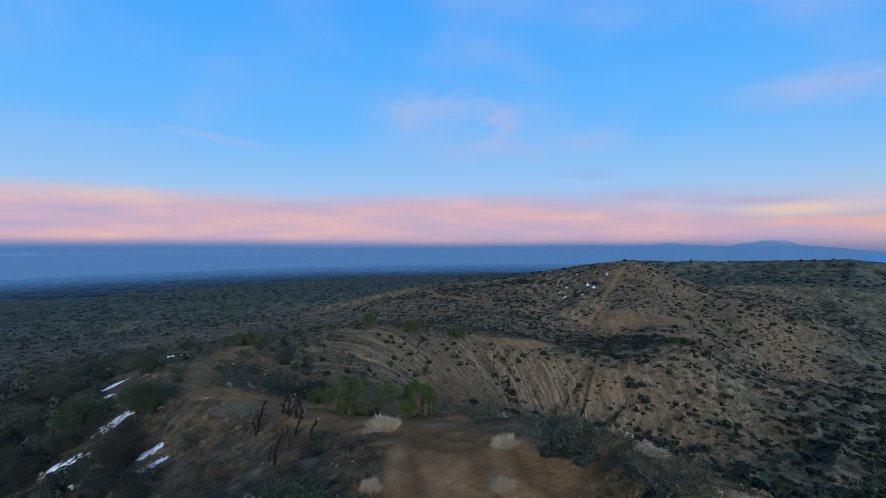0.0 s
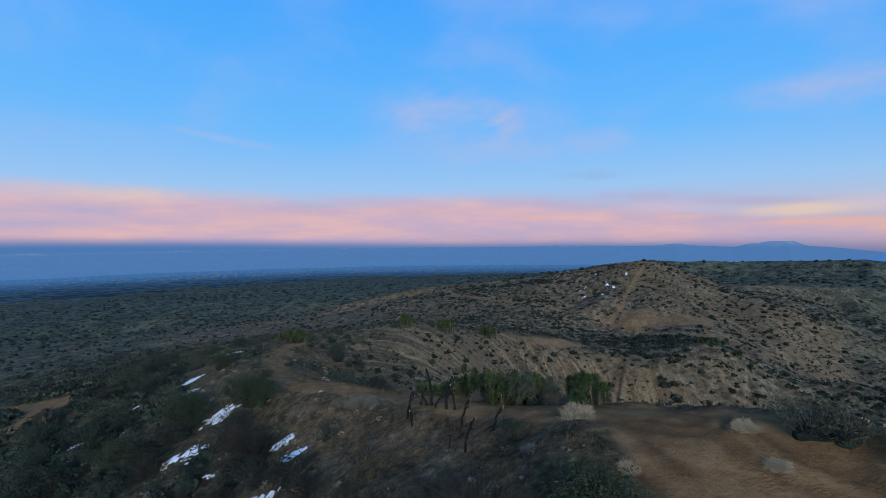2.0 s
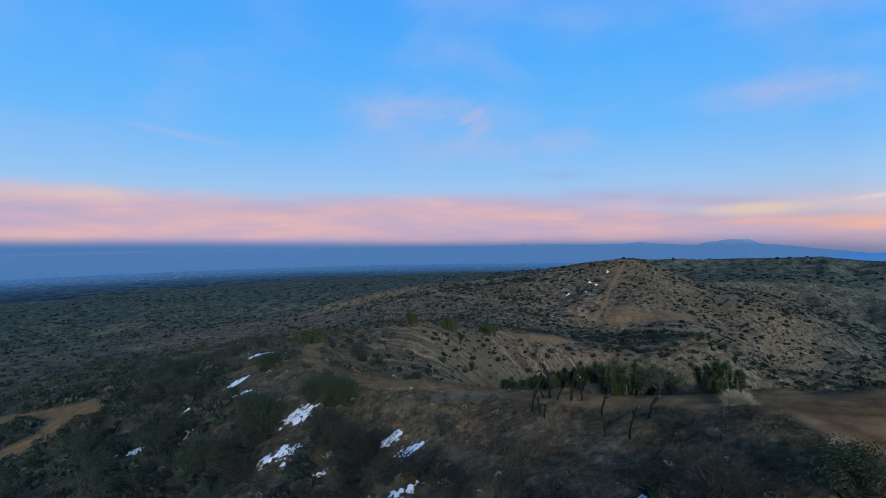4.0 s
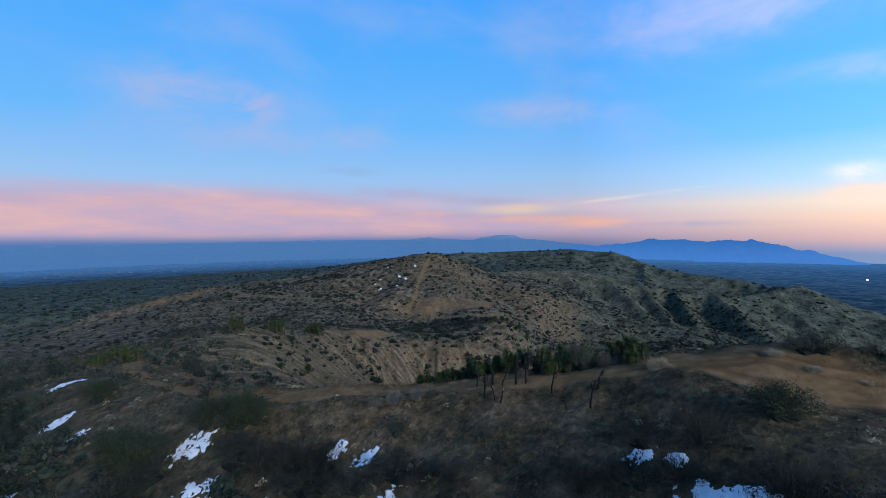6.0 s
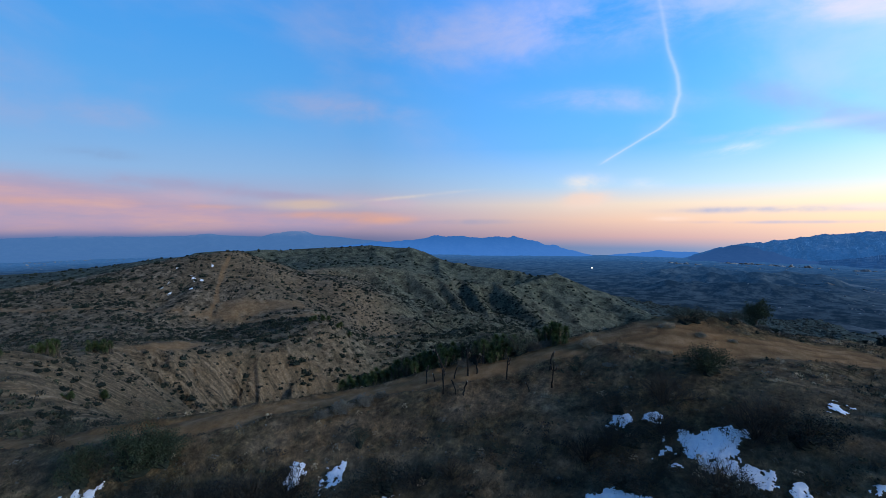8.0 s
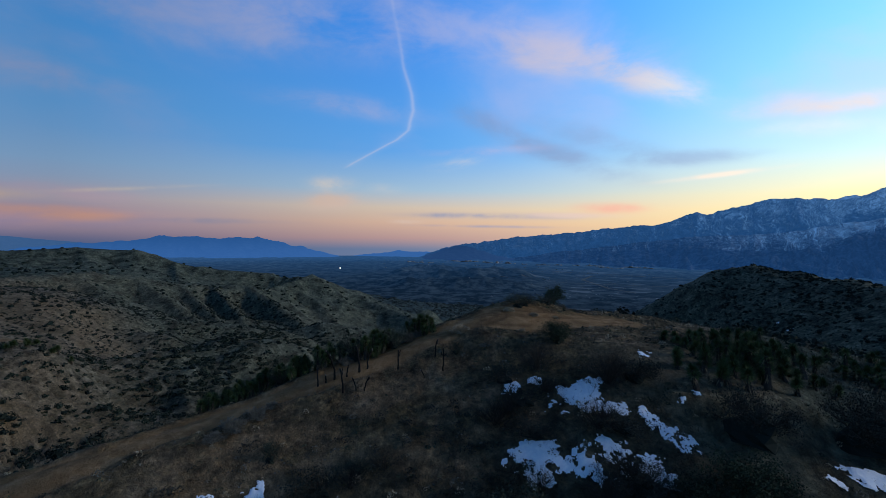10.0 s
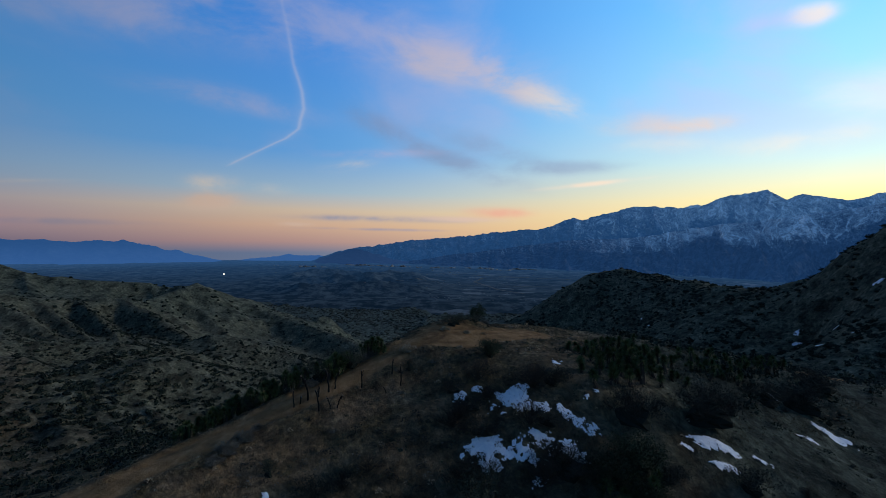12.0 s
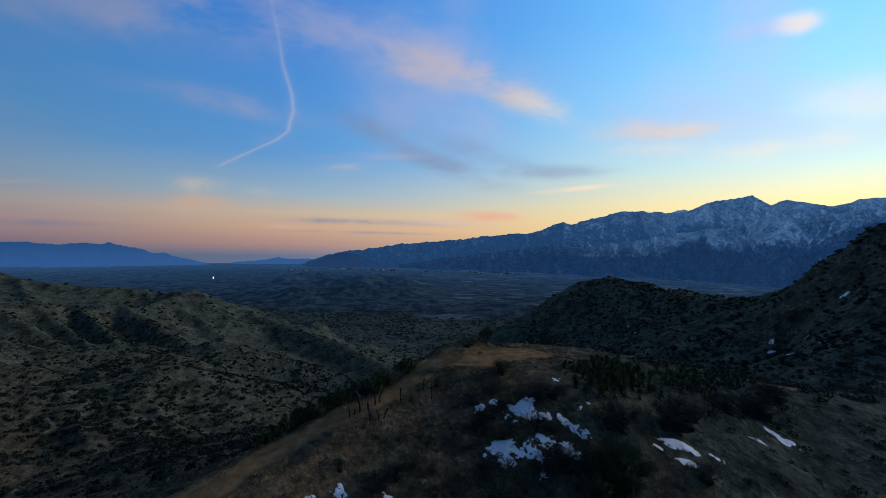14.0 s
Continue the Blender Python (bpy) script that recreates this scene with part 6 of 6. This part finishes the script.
# dry grass
def grass_density(x, y):
    return in_reach(x, y) * (0.25 + 0.75 * patchy(x, y, 5, 321, -0.5, 0.4))


x, y = density_points(34000, -30, 10, -26, 50, grass_density, 7)
size = np.random.RandomState(8).uniform(0.12, 0.38, len(x))
tagged(new("dry_grass", scatter_mesh("dry_grass", tuft_template(10, 61, 0.02, 0.7), GRASS, x, y, size, 62)), "tufts of dry yellow grass on brown soil", "grass", kind="stuff")
x, y = density_points(9000, -40, 75, 55, 130, lambda a, b: 0.3 + 0.7 * patchy(a, b, 8, 331), 9)
size = np.random.RandomState(10).uniform(0.25, 0.6, len(x))
tagged(new("dry_grass", scatter_mesh("dry_grass", tuft_template(7, 63, 0.06, 0.9), GRASS, x, y, size, 64)), "dry grass on the slopes of the eroded bowl", "grass", kind="stuff")


# low litter between the shrubs: dead twigs, small cushions, stones
x, y = density_points(9000, -28, 10, -24, 48, lambda a, b: 0.25 + 0.75 * patchy(a, b, 3, 361), 17)
r = np.random.RandomState(18)
pick = r.randint(0, 3, len(x))
for k, mat in enumerate((SHRUB_SAGE, SHRUB_GREEN, SHRUB_GREY)):
    m = pick == k
    tagged(new("ground_litter", scatter_mesh("ground_litter", clump_template(7, 0.4, 90 + k, 0.02, 0.5), mat, x[m], y[m], r.uniform(0.05, 0.2, m.sum()), 92 + k)), "dead twigs and small cushion plants on dry soil", "litter", kind="stuff")


# small grey and green cushions of scrub all over the near slopes
def scrub_density(x, y):
    return in_reach(x, y) * (0.12 + 0.88 * patchy(x, y, 4, 411, -0.2, 0.5)) * (1 - 0.5 * smooth(to_line(x, y, TRACKS[0][0]), 0, 1.6) * (to_line(x, y, TRACKS[0][0]) < 2.2))


x, y = density_points(7800, -34, 12, -30, 58, scrub_density, 31)
r = np.random.RandomState(32)
pick = r.randint(0, 4, len(x))
for k, mat in enumerate((SHRUB_SAGE, SHRUB_GREY, SHRUB_DARK, SHRUB_STRAW)):
    m = pick == k
    size = 0.10 + 0.32 * r.uniform(0, 1, m.sum()) ** 2
    tagged(new("low_scrub", scatter_mesh("low_scrub", clump_template(46, 0.13, 130 + k, 0.02, 0.7), mat, x[m], y[m], size, 132 + k)), "small cushions of dry scrub on the stony slope", "shrubs", kind="stuff")


# dead brush on the slope between the track and the snow
x, y = density_points(600, -17, -8, 8, 26, lambda a, b: smooth(to_line(a, b, TRACKS[0][0]), 2.0, 3.4) * (0.2 + 0.8 * patchy(a, b, 3, 451)), 39)
size = 0.14 + 0.34 * np.random.RandomState(40).uniform(0, 1, len(x)) ** 1.6
tagged(new("low_scrub", scatter_mesh("low_scrub", clump_template(60, 0.12, 136, 0.02, 0.7), DARK_TWIG, x, y, size, 137)), "low dead brush on the slope below the track", "shrubs", kind="stuff")


# dark shrubs clinging to the wall of the bowl and on the slopes behind it
x, y = density_points(6400, -40, 66, 60, 215, lambda a, b: np.maximum(wall_mask(a, b) * 0.8, 0.45 * (b > 118)) * (0.2 + 0.8 * patchy(a, b, 11, 421)), 33)
r = np.random.RandomState(34)
pick = r.randint(0, 2, len(x))
for k, mat in enumerate((SHRUB_DARK, BUSH_GREEN)):
    m = pick == k
    size = (0.28 + 0.95 * r.uniform(0, 1, m.sum()) ** 2.6) * (1 + 0.6 * smooth(x[m], 0, 20) * (1 - smooth(y[m], 100, 118)))
    # domes darker than the leaves around them, for the shade within
    scatter_mounds("wall_shrubs", "dark domes for the shade inside the shrubs on the eroded bank", BUSH_DARK, x[m], y[m], 0.6 * size, 142 + k, 8, 3)
    tagged(new("wall_shrubs", scatter_mesh("wall_shrubs", clump_template(56, 0.13, 144 + k, 0.05), mat, x[m], y[m], size, 146 + k)), "dark shrubs clinging to the eroded bank", "shrubs", kind="stuff")


def shoulder_density(x, y):
    shoulder = smooth(x, -30, 10) * (1 - smooth(x, 60, 68)) * smooth(y, 172, 182) * (1 - smooth(y, 222, 232)) * (0.10 + 0.9 * patchy(x, y, 12, 431, -0.1, 0.4))
    below = np.exp(-(to_line(x, y, [(38, 152), (47, 149), (54, 143), (60, 136)]) / 3.2) ** 2) + 0.8 * np.exp(-(to_line(x, y, [(40, 136), (54, 128), (66, 126)]) / 4.0) ** 2)
    return np.maximum(0.55 * shoulder, below)


x, y = density_points(2600, -30, 80, 118, 232, shoulder_density, 35)
r = np.random.RandomState(36)
size = 0.55 + 1.15 * r.uniform(0, 1, len(x)) ** 1.7
# inner shade of the brush, added as darker domes
scatter_mounds("hill_brush", "dark domes for the shade inside the brush on the shoulder of the hill", BUSH_DARK, x, y, 0.6 * size, 152, 8, 3)
tagged(new("hill_brush", scatter_mesh("hill_brush", clump_template(46, 0.2, 153, 0.05), BUSH_GREEN, x, y, size, 154)), "dark leafy brush on the shaded shoulder of the hill", "shrubs", kind="stuff")


# ---- the far towns in the plain and the valley ----
ROOF = leaf_material("pale_roof", (0.04, 0.05, 0.06), (0.20, 0.21, 0.22), 0.7, 0.01)
LAMP_GLOW, n, b = material("lamp_glow")
b.inputs["Emission Color"].default_value, b.inputs["Emission Strength"].default_value = (1.0, 0.93, 0.8, 1), 6.0


def far_height(x, y):
    """The plain's own height, with its low swells."""
    r, az = np.hypot(x, y), np.degrees(np.arctan2(x, y))
    return plain_z(r, az) + swells(x, y)


def town(name, label, count, az, dist, seed, size):
    """Houses and sheds with gabled roofs, in rows along streets."""
    r = np.random.RandomState(seed)
    verts, faces = [], []
    for k in range(count):
        a, d = math.radians(r.normal(*az)), r.uniform(*dist)
        x, y = d * math.sin(a), d * math.cos(a)
        x, y = round(x / 37) * 37 + r.uniform(-14, 14), round(y / 29) * 29 + r.uniform(-9, 9)
        z = float(far_height(np.array([x]), np.array([y]))[0]) - 1.0
        l, w, h = r.uniform(0.6, 1.6) * size, r.uniform(0.4, 0.8) * size, r.uniform(0.25, 0.45) * size
        i = len(verts)
        verts += [(x - l, y - w, z), (x + l, y - w, z), (x + l, y + w, z), (x - l, y + w, z),
                  (x - l, y - w, z + h), (x + l, y - w, z + h), (x + l, y + w, z + h), (x - l, y + w, z + h), (x - l, y, z + h * 1.5), (x + l, y, z + h * 1.5)]
        faces += [(i, i + 1, i + 5, i + 4), (i + 2, i + 3, i + 7, i + 6), (i + 1, i + 2, i + 6, i + 9, i + 5), (i + 3, i, i + 4, i + 8, i + 7), (i + 4, i + 5, i + 9, i + 8), (i + 6, i + 7, i + 8, i + 9)]
    me = bpy.data.meshes.new(name)
    me.from_pydata(verts, [], faces)
    me.materials.append(ROOF)
    tagged(new(name, me), label, "houses", kind="stuff")


town("distant_town", "pale roofs of a distant town on the plain", 1500, (-19, 16), (1700, 4700), 3, 3.6)
town("distant_town", "scattered pale houses of a far town", 110, (8, 9), (3000, 4500), 4, 4.5)
town("valley_houses", "small houses scattered over the dark valley floor", 420, (97, 7), (900, 1700), 5, 2.4)
town("valley_houses", "low white sheds along the valley road", 30, (101, 4), (1150, 1700), 6, 3.2)
town("valley_houses", "small houses at the mouth of the valley", 150, (88, 7), (1500, 2600), 7, 4)


def valley_road(name, label, places, wide, mat):
    """A pale road over the valley floor."""
    pts = []
    for (ax, ay), (bx, by) in zip(places, places[1:]):
        pts += [(ax + (bx - ax) * k / 24, ay + (by - ay) * k / 24) for k in range(24)]
    verts, faces = [], []
    for k in range(len(pts) - 1):
        (x, y), (u, v) = pts[k], pts[k + 1]
        d = math.hypot(u - x, v - y)
        sx, sy = -(v - y) / d * wide, (u - x) / d * wide
        for s in (1, -1):
            px, py = x + s * sx, y + s * sy
            verts.append((px, py, float(far_height(np.array([px]), np.array([py]))[0]) + 1.2))
    for k in range(len(pts) - 2):
        i = 2 * k
        faces.append((i, i + 1, i + 3, i + 2))
    me = bpy.data.meshes.new(name)
    me.from_pydata(verts, [], faces)
    me.materials.append(mat)
    tagged(new(name, me), label, "road", kind="structure")


DUST, n, b = material("pale_dust_road")
n.put(b.inputs["Base Color"], n.mix(n.step(n.noise(here(n), 0.02, 4), 0.4, 0.6), (0.06, 0.064, 0.066), (0.12, 0.124, 0.125)))
valley_road("road", "pale dirt road crossing the valley floor", [(1500, -420), (1440, -250), (1290, -200), (1180, -215), (1080, -225), (1000, -270)], 4, DUST)
valley_road("road", "pale road along the far side of the valley", [(1600, 260), (1640, 60), (1560, -260), (1420, -560)], 5, DUST)
valley_road("road", "straight pale road across the valley", [(1190, 40), (1180, -150), (1170, -420)], 3.5, DUST)


def yard_lamp(az, el, r):
    """One bright lamp on a pole, far off at the foot of the blue range."""
    a = math.radians(az)
    x, y = r * math.sin(a), r * math.cos(a)
    z = EYE_Z + r * math.tan(math.radians(el))
    root = thing("yard_lamp", "bright white lamp shining far down the valley", "lamp")
    pole, bulb = Buf(), Buf()
    foot = float(far_height(np.array([x]), np.array([y]))[0])
    pole.tube([Vector((0, 0, min(foot - z, -4.0) - 2)), Vector((0, 0, 0))], [0.5, 0.3], 6)
    bulb.tube([Vector((0, 0, -2.2)), Vector((0, 0, -0.6)), Vector((0, 0, 0.6)), Vector((0, 0, 2.2))], [0.7, 1.5, 1.5, 0.7], 10)
    part("pole", pole, BARK, root)
    part("lamp_head", bulb, LAMP_GLOW, root, "glowing white lamp head")
    root.location = (x, y, z)


PALE_ROCK, n, b = material("pale_rock")
n.put(b.inputs["Base Color"], n.mix(n.step(n.noise(here(n), 0.05, 6, 0.7), 0.4, 0.6), (0.03, 0.035, 0.04), (0.3, 0.3, 0.29)))


def rock_outcrop(az, r, wide, tall, seed):
    """A row of pale crags at the foot of the mountains."""
    rr = np.random.RandomState(seed)
    a = math.radians(az)
    cx, cy = r * math.sin(a), r * math.cos(a)
    u = np.linspace(-1, 1, 48)
    v = np.linspace(-1, 1, 12)
    U, V = np.meshgrid(u, v, indexing="ij")
    x, y = cx + wide * U * math.cos(a) + tall * 1.6 * V * math.sin(a), cy - wide * U * math.sin(a) + tall * 1.6 * V * math.cos(a)
    crag = np.clip(ridged(U * wide / tall * 0.8 + seed, V * 0.7, 181 + seed, 4, 0.55) - 0.35, 0, 1) * 1.5
    z = far_height(x, y) - 2 + tall * crag * (1 - U ** 4) * np.sqrt(np.clip(1 - V * V, 0, 1))
    tagged(new("rock_outcrop", sheet("rock_outcrop", x, y, z, PALE_ROCK)), "pale bare crags at the foot of the mountains", "rock outcrop")


for k, (az, r, wide, tall) in enumerate([(79.5, 2000, 70, 16), (84.5, 2300, 90, 24), (87.0, 2250, 60, 20), (89.3, 2150, 50, 27), (91.5, 2100, 40, 18), (94.8, 2000, 70, 15), (99.5, 2050, 80, 20), (102.0, 1950, 60, 16), (105.0, 2100, 70, 18)]):
    rock_outcrop(az, r, wide, tall, k)

yard_lamp(69.5, -4.98, 1550)
